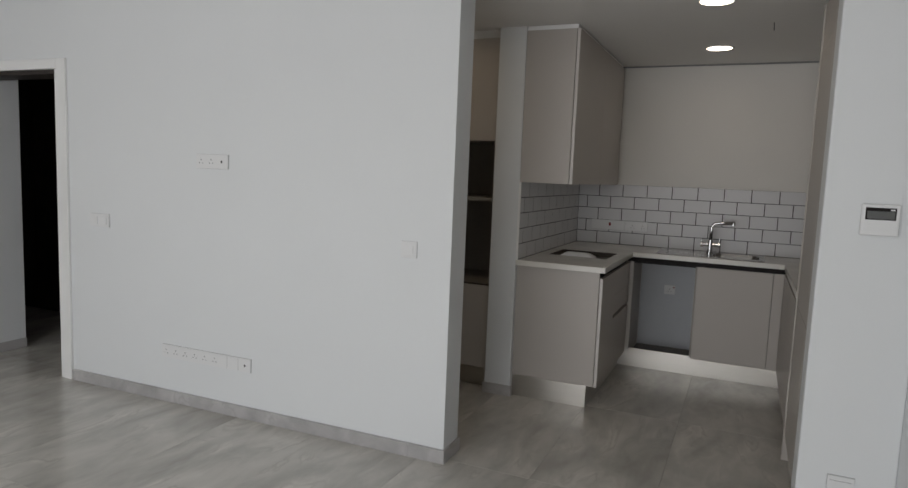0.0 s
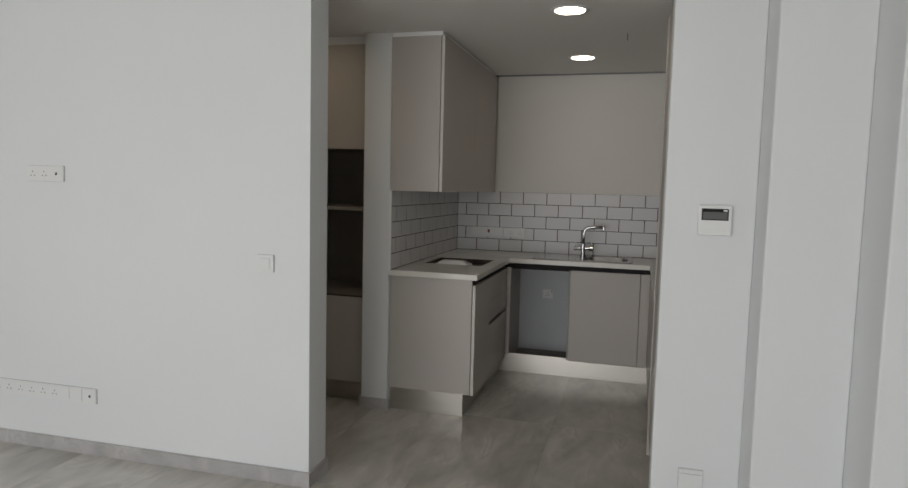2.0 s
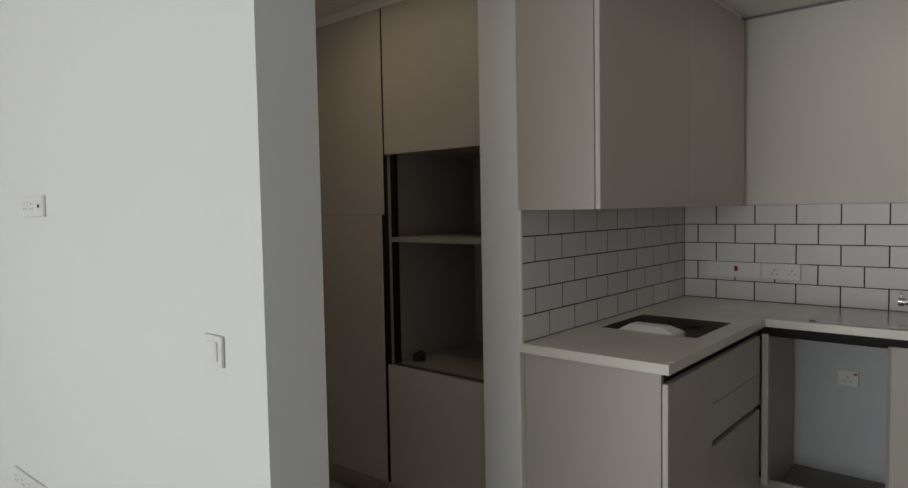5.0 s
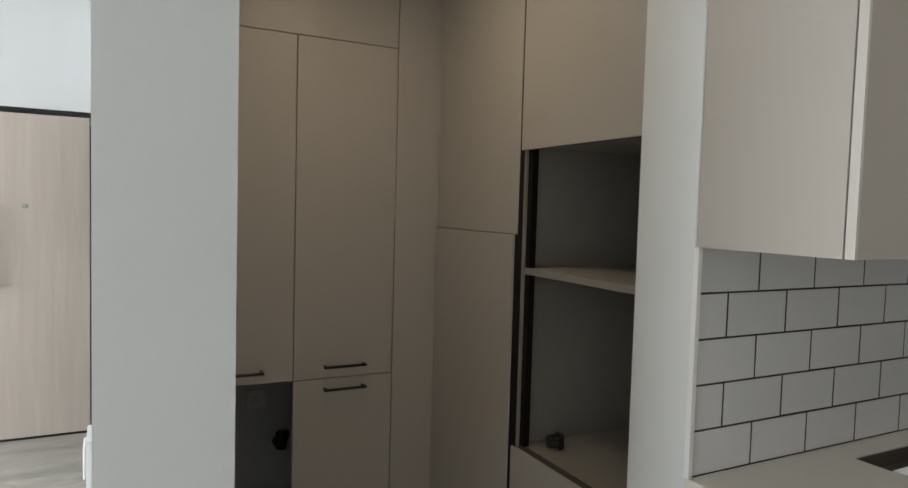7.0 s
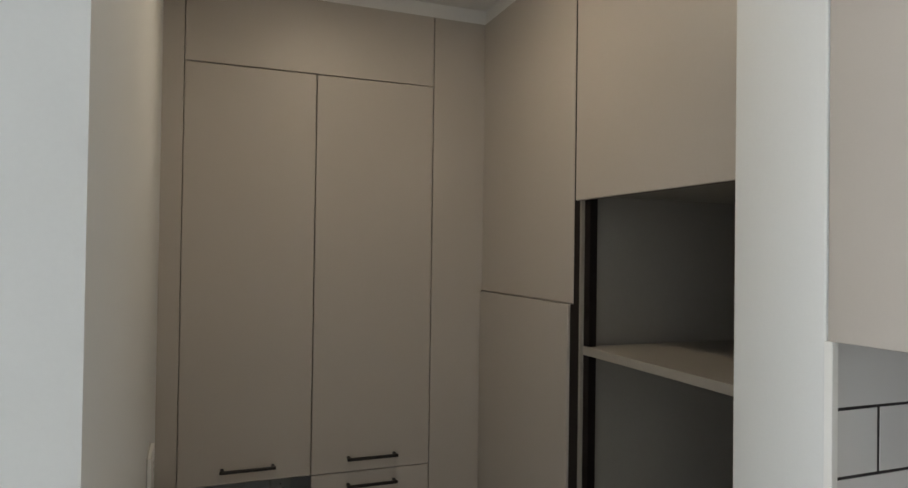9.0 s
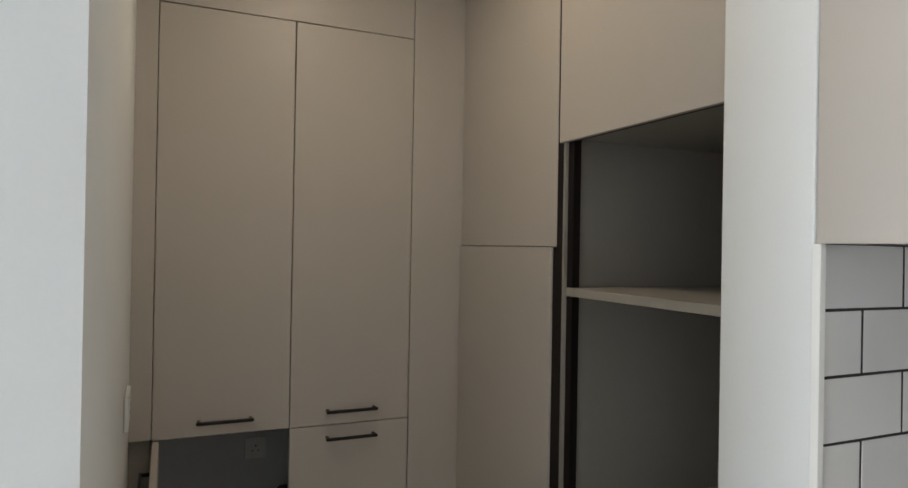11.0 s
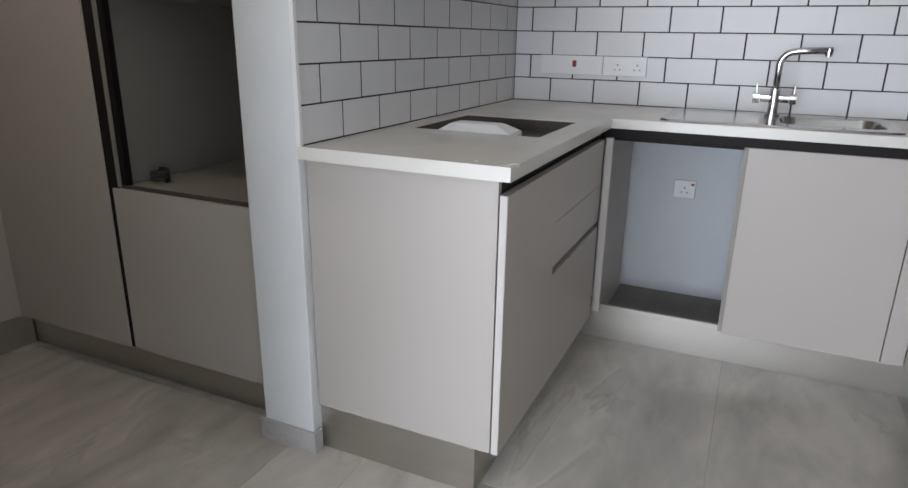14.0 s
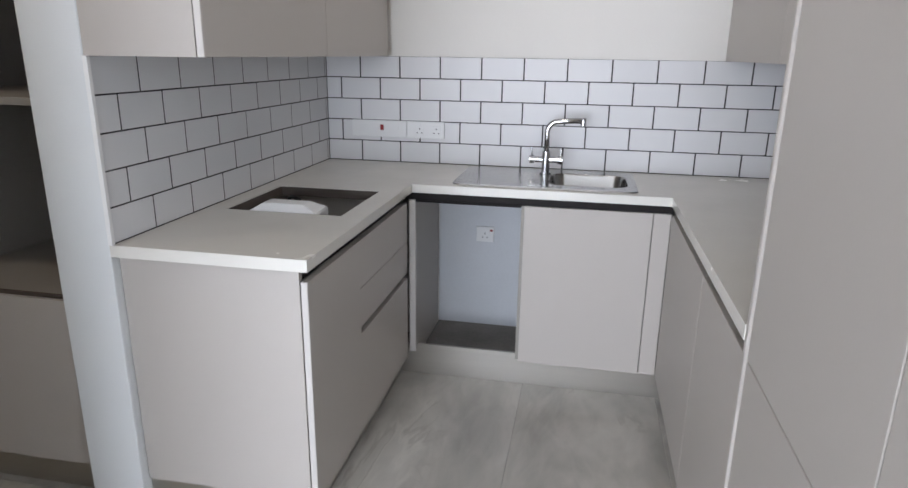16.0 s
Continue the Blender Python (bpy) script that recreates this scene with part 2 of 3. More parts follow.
def part(name, bm, material, parent=None, label="", smooth=False):
    """Links a bmesh as one mesh object, under parent where one is given."""
    bmesh.ops.recalc_face_normals(bm, faces=bm.faces[:])
    me = bpy.data.meshes.new(name)
    bm.to_mesh(me)
    bm.free()
    me.materials.append(material)
    if smooth:
        for p in me.polygons:
            p.use_smooth = True
    ob = new(name, me)
    if parent:
        ob.parent = parent
    if label:
        tagged(ob, label)
    return ob


def thing(name, label, category, at=(0, 0, 0), group="", kind=""):
    """An empty at a thing's base, which parents its parts."""
    ob = new(name)
    ob.empty_display_size = 0.1
    ob.location = at
    return tagged(ob, label, category, group, kind)


def put(th, name, bm, material, label="", smooth=False, parent=None):
    """A part of th whose mesh is given in world metres."""
    o = parent or th
    base = th.location.copy()
    bmesh.ops.translate(bm, verts=bm.verts[:], vec=-base)
    return part(name, bm, material, o, label, smooth)


def setting(name, bm, material, label, category):
    return tagged(part(name, bm, material), label, category, kind="structure")


# ---- the plan, in metres ----
LZ = 2.75                       # living room ceiling
CZ = 2.437                      # ceiling
TVY, TVB, TVX = 2.949, 3.133, -1.187  # living-room wall: face, back, free end
BACK = 5.735                    # kitchen back wall
LX, RX = -1.237, 0.95           # kitchen side walls
PX0, PY = -1.420, 4.10          # partition: alcove side, free end
WT, WB = 0.932, 0.897           # worktop top and underside
AT = 2.384                      # tops of the pantry cabinets
UB, UT = 1.445, 2.408           # wall cabinets
ENDX = -4.97                    # wall with the entrance door
SY = -3.2                       # window wall
EX = 2.4                        # east wall
DX0, DX1, DH = -4.94, -4.005, 2.055   # doorway in the living-room wall
RWY = 2.95                      # face of the wall beside the kitchen opening
FX, FY = -2.657, 4.152           # fronts in the alcove

SKEW = Matrix.Translation((TVX, TVY, 0)) @ Matrix.Rotation(radians(1.2), 4, "Z") @ Matrix.Translation((-TVX, -TVY, 0))
def skewed(ob):
    """Turns a thing with the living-room wall, which stands slightly out of square."""
    ob.matrix_world = SKEW @ Matrix.Translation(ob.location)
    return ob

# ---- large structure ----
setting("floor", mk((-6.95, EX + 0.2, SY - 0.2, 6.0, -0.12, -0.006)), JOINT, "grey jointing bed under large porcelain floor tiles", "floor")
setting("ceiling", mk((-3.45, EX + 0.2, 3.03, 6.0, CZ, CZ + 0.2), (-6.95, -3.45, 3.12, 6.0, CZ, CZ + 0.2)), CEIL, "plain off-white lowered kitchen ceiling", "ceiling")
setting("ceiling_living", mk((-6.95, EX + 0.2, SY - 0.2, 3.125, LZ, LZ + 0.2)), CEIL, "plain off-white living room ceiling", "ceiling")
setting("wall_bulkhead", mk((TVX, 0.404, TVY, 3.029, CZ, LZ)), PAINT, "white bulkhead over the kitchen opening", "wall")
skewed(setting("wall_living", mk((DX1, TVX, TVY, TVB, -0.01, LZ), (DX0, DX1, TVY, TVB, DH, LZ), (ENDX, DX0, TVY, 3.30, -0.01, LZ)), PAINT, "white painted living room wall with a free end", "wall"))
setting("wall_entrance", mk((ENDX - 0.18, ENDX, 2.848, 3.20, -0.01, LZ), (ENDX - 0.18, ENDX, 1.930, 2.848, 2.055, LZ), (ENDX - 0.18, ENDX, SY, 1.930, -0.01, LZ)), PAINT, "white painted wall around the entrance door", "wall")
setting("wall_landing", mk((ENDX - 1.4, ENDX - 1.3, 1.4, 3.1, -0.01, LZ)), PAINT, "plain white wall behind the entrance door", "wall")
setting("wall_window", mk((ENDX - 0.18, -3.7, SY - 0.2, SY, -0.01, LZ), (0.5, EX + 0.2, SY - 0.2, SY, -0.01, LZ), (-3.7, 0.5, SY - 0.2, SY, 2.25, LZ)), PAINT, "white wall with a wide glazed opening", "wall")
setting("wall_east", mk((EX, EX + 0.18, SY, 2.47, -0.01, LZ)), PAINT, "plain white side wall of the living room", "wall")
# wall beside the kitchen opening, stepping forward twice towards the east
setting("wall_kitchen_front", mk((0.404, 0.747, RWY, 3.12, -0.01, LZ), bev=0.006, seg=2), PAINT, "white painted wall beside the kitchen opening", "wall")
setting("wall_pilaster_1", mk((0.747, 1.054, 2.727, 3.12, -0.01, LZ), bev=0.006, seg=2), PAINT, "white painted pilaster stepping forward from the wall", "wall")
setting("wall_pilaster_2", mk((1.054, EX + 0.18, 2.47, 3.12, -0.01, LZ), bev=0.006, seg=2), PAINT, "white painted wall stepping forward a second time", "wall")
setting("wall_kitchen_back", mk((PX0, RX + 0.15, BACK, BACK + 0.2, -0.01, CZ)), PAINT_WARM, "off-white painted kitchen back wall above the tiles", "wall")
setting("wall_kitchen_right", mk((RX, RX + 0.15, 3.12, BACK, -0.01, CZ)), PAINT, "white kitchen side wall behind the cabinets", "wall")
setting("wall_partition", mk((PX0, LX, PY, BACK, -0.01, CZ), bev=0.004, seg=2), PAINT, "narrow white painted partition between kitchen and pantry recess", "wall")
setting("wall_alcove_back", mk((-3.45, PX0, 4.80, 4.95, -0.01, CZ)), PAINT, "plain wall behind the tall cabinets", "wall")
setting("wall_alcove_left", mk((-3.42, -3.27, TVB, 4.80, -0.01, CZ)), PRIMER, "plain wall behind the laundry cabinet", "wall")
setting("wall_corridor", mk((-6.9, -6.7, 3.1, 5.2, -0.01, CZ), (-6.7, -3.42, 5.2, 5.35, -0.01, CZ), (-3.42, -3.40, 4.95, 5.2, -0.01, CZ), (-6.9, ENDX, 3.1, 3.18, -0.01, CZ)), PAINT, "plain walls of an unlit corridor", "wall")

def skirt(name, *segs):
    return setting(name, mk(*segs, bev=0.0015), SKIRTSTONE, "low grey porcelain skirting along a white wall", "skirting")

SK = 0.072
skewed(skirt("baseboard_living", (-3.915, TVX + 0.012, TVY - 0.018, TVY, 0, SK), (TVX, TVX + 0.012, TVY, TVB + 0.012, 0, SK), (-2.6, TVX, TVB, TVB + 0.012, 0, SK)))
skirt("baseboard_pillar", (PX0 - 0.012, LX + 0.012, PY - 0.012, PY, 0, SK), (LX, LX + 0.012, PY, 4.128, 0, SK), (PX0 - 0.012, PX0, PY, FY + 0.05, 0, SK))
skirt("baseboard_right", (0.394, 0.747, RWY - 0.012, RWY, 0, SK), (0.735, 0.747, 2.715, RWY - 0.012, 0, SK), (0.747, 1.054, 2.715, 2.727, 0, SK), (1.042, 1.054, 2.458, 2.715, 0, SK), (1.054, EX, 2.458, 2.47, 0, SK))
skewed(skirt("baseboard_doorway", (DX0, DX0 + 0.012, TVY + 0.02, 3.30, 0, SK)))

# doorway lining
skewed(setting("trim_doorway", mk((DX1, DX1 + 0.080, TVY - 0.018, TVY, 0, DH + 0.065), (DX0, DX1, TVY - 0.018, TVY, DH, DH + 0.065), (DX1 - 0.03, DX1, TVY - 0.01, TVB + 0.01, 0, DH), bev=0.002), TRIM, "white painted door lining and architrave", "door frame"))
# the shaded soffit of the doorway, its shade put into the colour
skewed(setting("trim_doorhead", mk((DX0, DX1 - 0.031, TVY + 0.003, TVB + 0.01, DH - 0.030, DH - 0.001), bev=0.002), DOORSHADE, "door lining head coloured near-black as shade", "door frame"))
setting("trim_shadow_gap", mk((LX, RX, BACK - 0.012, BACK, CZ - 0.012, CZ - 0.001)), GREYMARK, "thin grey shadow line under the ceiling", "trim")
setting("trim_tile_edge", mk((LX - 0.001, LX + 0.013, PY - 0.003, PY + 0.010, WT, UB), bev=0.001), TRIM, "white edge strip beside the wall tiles", "trim")

# window behind the walk
win = thing("window_1", "wide white-framed glazed sliding door", "window", (-1.6, SY - 0.1, 0), kind="structure")
put(win, "window_frame", mk((-3.7, 0.5, SY - 0.13, SY - 0.07, 2.19, 2.25), (-3.7, 0.5, SY - 0.13, SY - 0.07, -0.005, 0.05), (-3.7, -3.64, SY - 0.13, SY - 0.07, 0.05, 2.19), (0.44, 0.5, SY - 0.13, SY - 0.07, 0.05, 2.19), (-1.64, -1.56, SY - 0.13, SY - 0.07, 0.05, 2.19), bev=0.003), TRIM)
setting("ground", mk((-60, 60, -60, SY - 0.2, -0.3, -0.15)), CONCRETE, "pale paving outside the window", "ground")

# ---- living room fittings ----
def plate(name, label, category, x0, x1, z0, z1, face, marks=(), axis="y", sgn=-1, group=""):
    """A flat electrical plate on a wall face, its outlets as parts."""
    th = thing(name, label, category, ((x0 + x1) / 2, face, z0) if axis == "y" else (face, (x0 + x1) / 2, z0), group)
    def b(a0, a1, c0, c1, d0, d1):
        lo, hi = sorted((face + sgn * d0, face + sgn * d1))
        return (a0, a1, lo, hi, c0, c1) if axis == "y" else (lo, hi, a0, a1, c0, c1)
    # grey outline just wider than the plate, painted as its contact shadow
    put(th, "shadow_rim", mk(b(x0 - 0.0012, x1 + 0.0012, z0 - 0.0012, z1 + 0.0012, 0, 0.0028), bev=0.0005), PLATESHADE)
    put(th, "backplate", mk(b(x0, x1, z0, z1, 0.0025, 0.011), bev=0.0015, seg=2), PLASTIC)
    for kind, cx, cz in marks:
        if kind == "socket":
            put(th, "outlet", mk(b(cx - 0.021, cx + 0.021, cz - 0.024, cz + 0.024, 0.011, 0.0125), bev=0.0006), PLASTIC)
            put(th, "pin_slot", mk(b(cx - 0.003, cx + 0.003, cz + 0.006, cz + 0.014, 0.0125, 0.0133), b(cx - 0.015, cx - 0.008, cz - 0.012, cz - 0.007, 0.0125, 0.0133), b(cx + 0.008, cx + 0.015, cz - 0.012, cz - 0.007, 0.0125, 0.0133)), GREYMARK)
        elif kind == "dot":
            put(th, "aerial_jack", mk(b(cx - 0.006, cx + 0.006, cz - 0.007, cz + 0.007, 0.011, 0.015), bev=0.002), DARKHOLE)
        elif kind == "rocker":
            put(th, "rocker", mk(b(cx - 0.027, cx + 0.027, cz - 0.027, cz + 0.027, 0.011, 0.0160), bev=0.002), PLASTIC)
        elif kind == "red":
            put(th, "rocker", mk(b(cx - 0.009, cx + 0.009, cz - 0.014, cz + 0.014, 0.011, 0.015) if category == "switch" else b(cx - 0.007, cx + 0.007, cz - 0.005, cz + 0.005, 0.011, 0.014), bev=0.002), RED, "red switch rocker")
        elif kind == "small":
            put(th, "toggle", mk(b(cx - 0.006, cx + 0.006, cz - 0.009, cz + 0.009, 0.011, 0.014), bev=0.001), PLASTIC)
        elif kind == "bar":
            put(th, "seam", mk(b(x0 + 0.008, x1 - 0.008, cz - 0.0008, cz + 0.0008, 0.011, 0.0118)), GREYMARK)
        elif kind == "line":
            put(th, "seam", mk(b(cx - 0.0008, cx + 0.0008, z0 + 0.006, z1 - 0.006, 0.011, 0.0116)), GREYMARK)
    return th

skewed(plate("wall_socket", "white double socket plate with aerial jack on white wall", "socket", -2.829, -2.595, 1.456, 1.537, TVY, [("socket", -2.790, 1.496), ("socket", -2.716, 1.496), ("dot", -2.638, 1.496)]))
skewed(plate("wall_socket", "long white multi-socket plate low on the wall", "socket", -3.112, -2.423, 0.280, 0.360, TVY, [("socket", -3.075 + 0.077 * k, 0.320) for k in range(6)] + [("line", -2.595, 0.3), ("line", -2.512, 0.3), ("dot", -2.462, 0.320)]))
skewed(plate("light_switch", "white square light switch on white wall", "light switch", -1.462, -1.374, 1.047, 1.130, TVY, [("rocker", -1.418, 1.088)]))
skewed(plate("light_switch", "white double light switch beside the doorway", "light switch", -3.726, -3.560, 1.055, 1.137, TVY, [("rocker", -3.684, 1.096), ("rocker", -3.602, 1.096)]))
plate("blank_plate", "white square blank plate low on the wall", "socket", 0.514, 0.608, 0.262, 0.342, RWY, [("bar", 0.561, 0.324)])
skewed(plate("wall_socket", "white socket plate inside the pantry recess", "socket", -2.36, -2.22, 0.99, 1.07, TVB, [("socket", -2.29, 1.03)], sgn=1))

thermo = thing("thermostat", "white wall thermostat with dark grey display", "thermostat", (0.595, RWY, 1.312))
put(thermo, "housing", mk((0.532, 0.658, RWY - 0.024, RWY, 1.312, 1.432), bev=0.005, seg=3), PLASTIC)
put(thermo, "surround", mk((0.545, 0.645, RWY - 0.0255, RWY - 0.022, 1.372, 1.418), bev=0.001), BLACK, "black display surround")
put(thermo, "display", mk((0.550, 0.640, RWY - 0.0265, RWY - 0.0252, 1.376, 1.405)), SCREEN, "grey lcd display")
put(thermo, "caption_bar", mk((0.547, 0.643, RWY - 0.0275, RWY - 0.0255, 1.406, 1.416), bev=0.0005), BLACK)
put(thermo, "caption_mark", mk((0.625, 0.639, RWY - 0.0285, RWY - 0.0275, 1.408, 1.414)), PLASTIC)

# entrance door: pale leaf in a black frame, with hinge bolts on its edge
door = thing("door_1", "pale oak entrance door in a black metal frame", "door", (ENDX, 2.45, 0), kind="structure")
put(door, "frame", mk((ENDX - 0.17, ENDX + 0.004, 1.930, 1.970, 0, 2.055), (ENDX - 0.17, ENDX + 0.004, 2.818, 2.848, 0, 2.055), (ENDX - 0.17, ENDX + 0.004, 1.970, 2.818, 2.025, 2.055), (ENDX - 0.17, ENDX + 0.004, 1.970, 2.818, -0.004, 0.012), bev=0.002), BLACK_METAL)
put(door, "leaf", mk((ENDX - 0.055, ENDX + 0.008, 1.973, 2.800, 0.014, 2.020), bev=0.003, seg=2), OAK, "pale oak veneered leaf")
put(door, "edge_seal", mk((ENDX - 0.05, ENDX + 0.012, 2.801, 2.841, 0.014, 1.975), bev=0.002), BLACK)
for z in (0.17, 0.47, 0.78, 1.28, 1.55, 1.80):
    put(door, "bolt", cyl(bmesh.new(), (ENDX + 0.010, 2.821, z), (ENDX + 0.022, 2.821, z), 0.008, n=12), CHROME, "chrome hinge bolt")
for z in (0.24, 1.83):
    put(door, "hinge", cyl(bmesh.new(), (ENDX + 0.022, 2.849, z - 0.06), (ENDX + 0.022, 2.849, z + 0.06), 0.014, n=14), BLACK_METAL)
pull = bmesh.new()
tube(pull, [(ENDX + 0.008, 2.276, 1.43), (ENDX + 0.055, 2.276, 1.43)], 0.011)
tube(pull, [(ENDX + 0.008, 2.276, 0.97), (ENDX + 0.055, 2.276, 0.97)], 0.011)
box(pull, ENDX + 0.046, ENDX + 0.066, 2.264, 2.288, 0.95, 1.45, bev=0.004)
put(door, "pull_handle", pull, STEEL, "upright brushed steel pull handle")
put(door, "spyhole", cyl(bmesh.new(), (ENDX + 0.006, 2.450, 1.457), (ENDX + 0.014, 2.450, 1.457), 0.014, n=16), STEEL)
put(door, "lock_knob", cyl(cyl(bmesh.new(), (ENDX + 0.006, 2.108, 0.88), (ENDX + 0.014, 2.108, 0.88), 0.030, n=20), (ENDX + 0.014, 2.108, 0.88), (ENDX + 0.05, 2.108, 0.88), 0.016, n=16), STEEL)

# near-black wardrobe form, added so the unlit corridor stays dark through the doorway
wd = thing("wardrobe", "added near-black wardrobe form that darkens the corridor", "wardrobe", (-5.2, 4.35, 0))
put(wd, "body", mk((-6.69, -3.44, 4.12, 4.70, 0.001, CZ - 0.02)), DOORSHADE)
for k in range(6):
    put(wd, "door", mk((-6.68 + 0.54 * k, -6.145 + 0.54 * k, 4.10, 4.118, 0.06, CZ - 0.04), bev=0.002), DOORSHADE)

# ---- recessed ceiling lamps ----
def downlight(x, y, glowing):
    th = thing("ceiling_light", "round white recessed led downlight, switched on", "ceiling light", (x, y, CZ), "recessed kitchen lights")
    ring = bmesh.new()
    n = 40
    prof = [(0.082, -0.002), (0.084, -0.007), (0.098, -0.006), (0.101, 0.0)]
    rows = [[ring.verts.new((x + r * math.cos(k * math.tau / n), y + r * math.sin(k * math.tau / n), CZ + dz)) for k in range(n)] for r, dz in prof]
    for a, c in zip(rows, rows[1:]):
        for k in range(n):
            ring.faces.new((a[k], a[(k + 1) % n], c[(k + 1) % n], c[k]))
    put(th, "trim_ring", ring, PLASTIC, smooth=True)
    put(th, "diffuser", cyl(bmesh.new(), (x, y, CZ - 0.001), (x, y, CZ - 0.005), 0.083, n=40), glowing, "glowing white diffuser")
    return th

for lx, ly, lg in ((-0.098, 3.78, LAMP_GLOW), (-0.135, 5.06, LAMP_GLOW), (-1.95, 3.64, PANTRY_GLOW)):
    downlight(lx, ly, lg)
cable = thing("ceiling_cable", "short dark cable end hanging from the ceiling", "cable", (0.19, 4.36, CZ))
put(cable, "wire", tube(bmesh.new(), [(0.19, 4.36, CZ), (0.191, 4.36, CZ - 0.02), (0.193, 4.362, CZ - 0.045)], 0.002, n=8), RUBBER)

# ---- kitchen: worktop ----
hob = (-1.155, -0.732, 4.582, 5.012)
snk = (-0.460, 0.258, 5.245, 5.660)
def on_top(x, y):
    if hob[0] < x < hob[1] and hob[2] < y < hob[3]:
        return False
    if snk[0] < x < snk[1] and snk[2] < y < snk[3]:
        return False
    return y > 5.180 or (x < -0.645 and y > 4.10) or x > 0.408
top = slab([LX, hob[0], hob[1], -0.645, snk[0], snk[1], 0.408, RX - 0.001], [3.913, 4.10, hob[2], hob[3], 5.180, snk[2], snk[3], BACK - 0.001], on_top, WB, WT, bev=0)
worktop = tagged(part("worktop", top, QUARTZ), "white quartz U-shaped kitchen worktop with open hob cut-out", "worktop")
HL = 0.004
for q in ((hob[0], hob[1], hob[3] - HL, hob[3]), (hob[0], hob[1], hob[2], hob[2] + HL), (hob[0], hob[0] + HL, hob[2] + HL, hob[3] - HL), (hob[1] - HL, hob[1], hob[2] + HL, hob[3] - HL)):
    part("cutout_edge", mk((*q, WB - 0.004, WT - 0.003)), EDGEBROWN, worktop, "raw brown edge of the hob cut-out")

# ---- kitchen: base cabinets on the left side ----
CB, CTOP = 0.149, 0.858
cabl = thing("base_cabinet", "greige matt base cabinet with handleless drawers", "cabinet", (-0.95, 4.6, 0), "kitchen base cabinets")
put(cabl, "body", mk((LX + 0.002, LX + 0.02, 4.151, 5.68, CB, 0.89), (LX + 0.02, -0.682, 4.151, 5.15, CB, CB + 0.018), (LX + 0.02, -0.70, 5.07, 5.088, CB + 0.018, 0.89), (LX + 0.02, -0.70, 4.151, 4.169, CB + 0.018, 0.89), (LX + 0.02, -0.68, 4.169, 5.07, 0.66, 0.672)), CARCASS)
put(cabl, "drawer_cover", mk((LX + 0.021, -0.705, 4.172, 5.066, 0.673, 0.676)), SHEETGREY, "pale grey cover sheet")
put(cabl, "side_panel", mk((LX + 0.002, -0.6835, 4.130, 4.150, CB, 0.893), bev=0.001), GREIGE)
put(cabl, "door_front", mk((-0.6795, -0.6595, 4.131, 4.551, CB, CTOP)), GREIGE)
# highlight along the front's edge, put into a paler strip
put(cabl, "front_edge", mk((-0.6785, -0.6605, 4.1285, 4.1305, CB + 0.001, CTOP - 0.001)), GREIGE_EDGE, "paler strip painted as the lit edge of the front")
put(cabl, "drawer_front", mk((-0.6795, -0.6595, 4.551, 5.150, 0.690, CTOP)), GREIGE)
put(cabl, "drawer_front", mk((-0.6795, -0.6595, 4.551, 5.150, 0.547, 0.6875)), GREIGE)
put(cabl, "drawer_front", mk((-0.6795, -0.6595, 4.551, 5.150, CB, 0.522)), GREIGE)
put(cabl, "grip_channel", mk((-0.697, -0.687, 4.14, 5.19, 0.855, 0.895), (-0.697, -0.682, 4.551, 5.05, 0.52, 0.55)), BLACK, "black recessed grip channel")
put(cabl, "plinth", mk((LX + 0.002, -0.730, 4.140, 4.155, 0.001, 0.150), (-0.745, -0.730, 4.155, 5.285, 0.001, 0.150)), ALU, "brushed aluminium plinth")

# ---- sink run ----
cabs = thing("base_cabinet", "greige sink cabinet beside an open appliance bay", "cabinet", (0.1, 5.5, 0), "kitchen base cabinets")
FYB = 5.212
put(cabs, "body", mk((-0.186, -0.168, FYB + 0.022, 5.70, CB, 0.89), (0.34, 0.358, FYB + 0.022, 5.70, CB, 0.89), (-0.168, 0.34, FYB + 0.022, 5.70, CB, CB + 0.018), bev=0.0), CARCASS)
put(cabs, "door", mk((-0.171, 0.3445, FYB, FYB + 0.02, CB, CTOP), bev=0.0015), GREIGE)
put(cabs, "filler_strip", mk((0.348, 0.4155, FYB + 0.001, FYB + 0.02, CB, CTOP), bev=0.0015), GREIGE)
put(cabs, "bay_panel", mk((-0.668, -0.638, FYB - 0.004, FYB + 0.016, CB + 0.0, CTOP), bev=0.0015), GREIGE_EDGE, "pale upright panel beside the bay")
put(cabs, "bay_side", mk((-0.664, -0.648, FYB + 0.017, 5.306, CB, 0.89), (-0.664, -0.648, 5.306, 5.71, 0.05, 0.89)), GREIGE)
put(cabs, "grip_channel", mk((-0.690, 0.42, FYB + 0.012, FYB + 0.022, 0.857, 0.896)), BLACK, "black recessed grip channel")
put(cabs, "rail", mk((-0.648, -0.186, FYB + 0.002, FYB + 0.02, 0.849, 0.857)), BLACK)
put(cabs, "plinth", mk((-0.728, 0.489, 5.290, 5.305, 0.001, 0.150)), ALU, "brushed aluminium plinth")
setting("bay_floor", mk((-0.647, -0.188, 5.306, BACK - 0.001, -0.001, 0.09)), SCREED, "rough dark screed inside the appliance bay", "floor")
plate("wall_socket", "white square socket with small red switch in the appliance bay", "socket", -0.452, -0.364, 0.545, 0.622, BACK - 0.004, [("socket", -0.408, 0.579), ("red", -0.376, 0.606)])

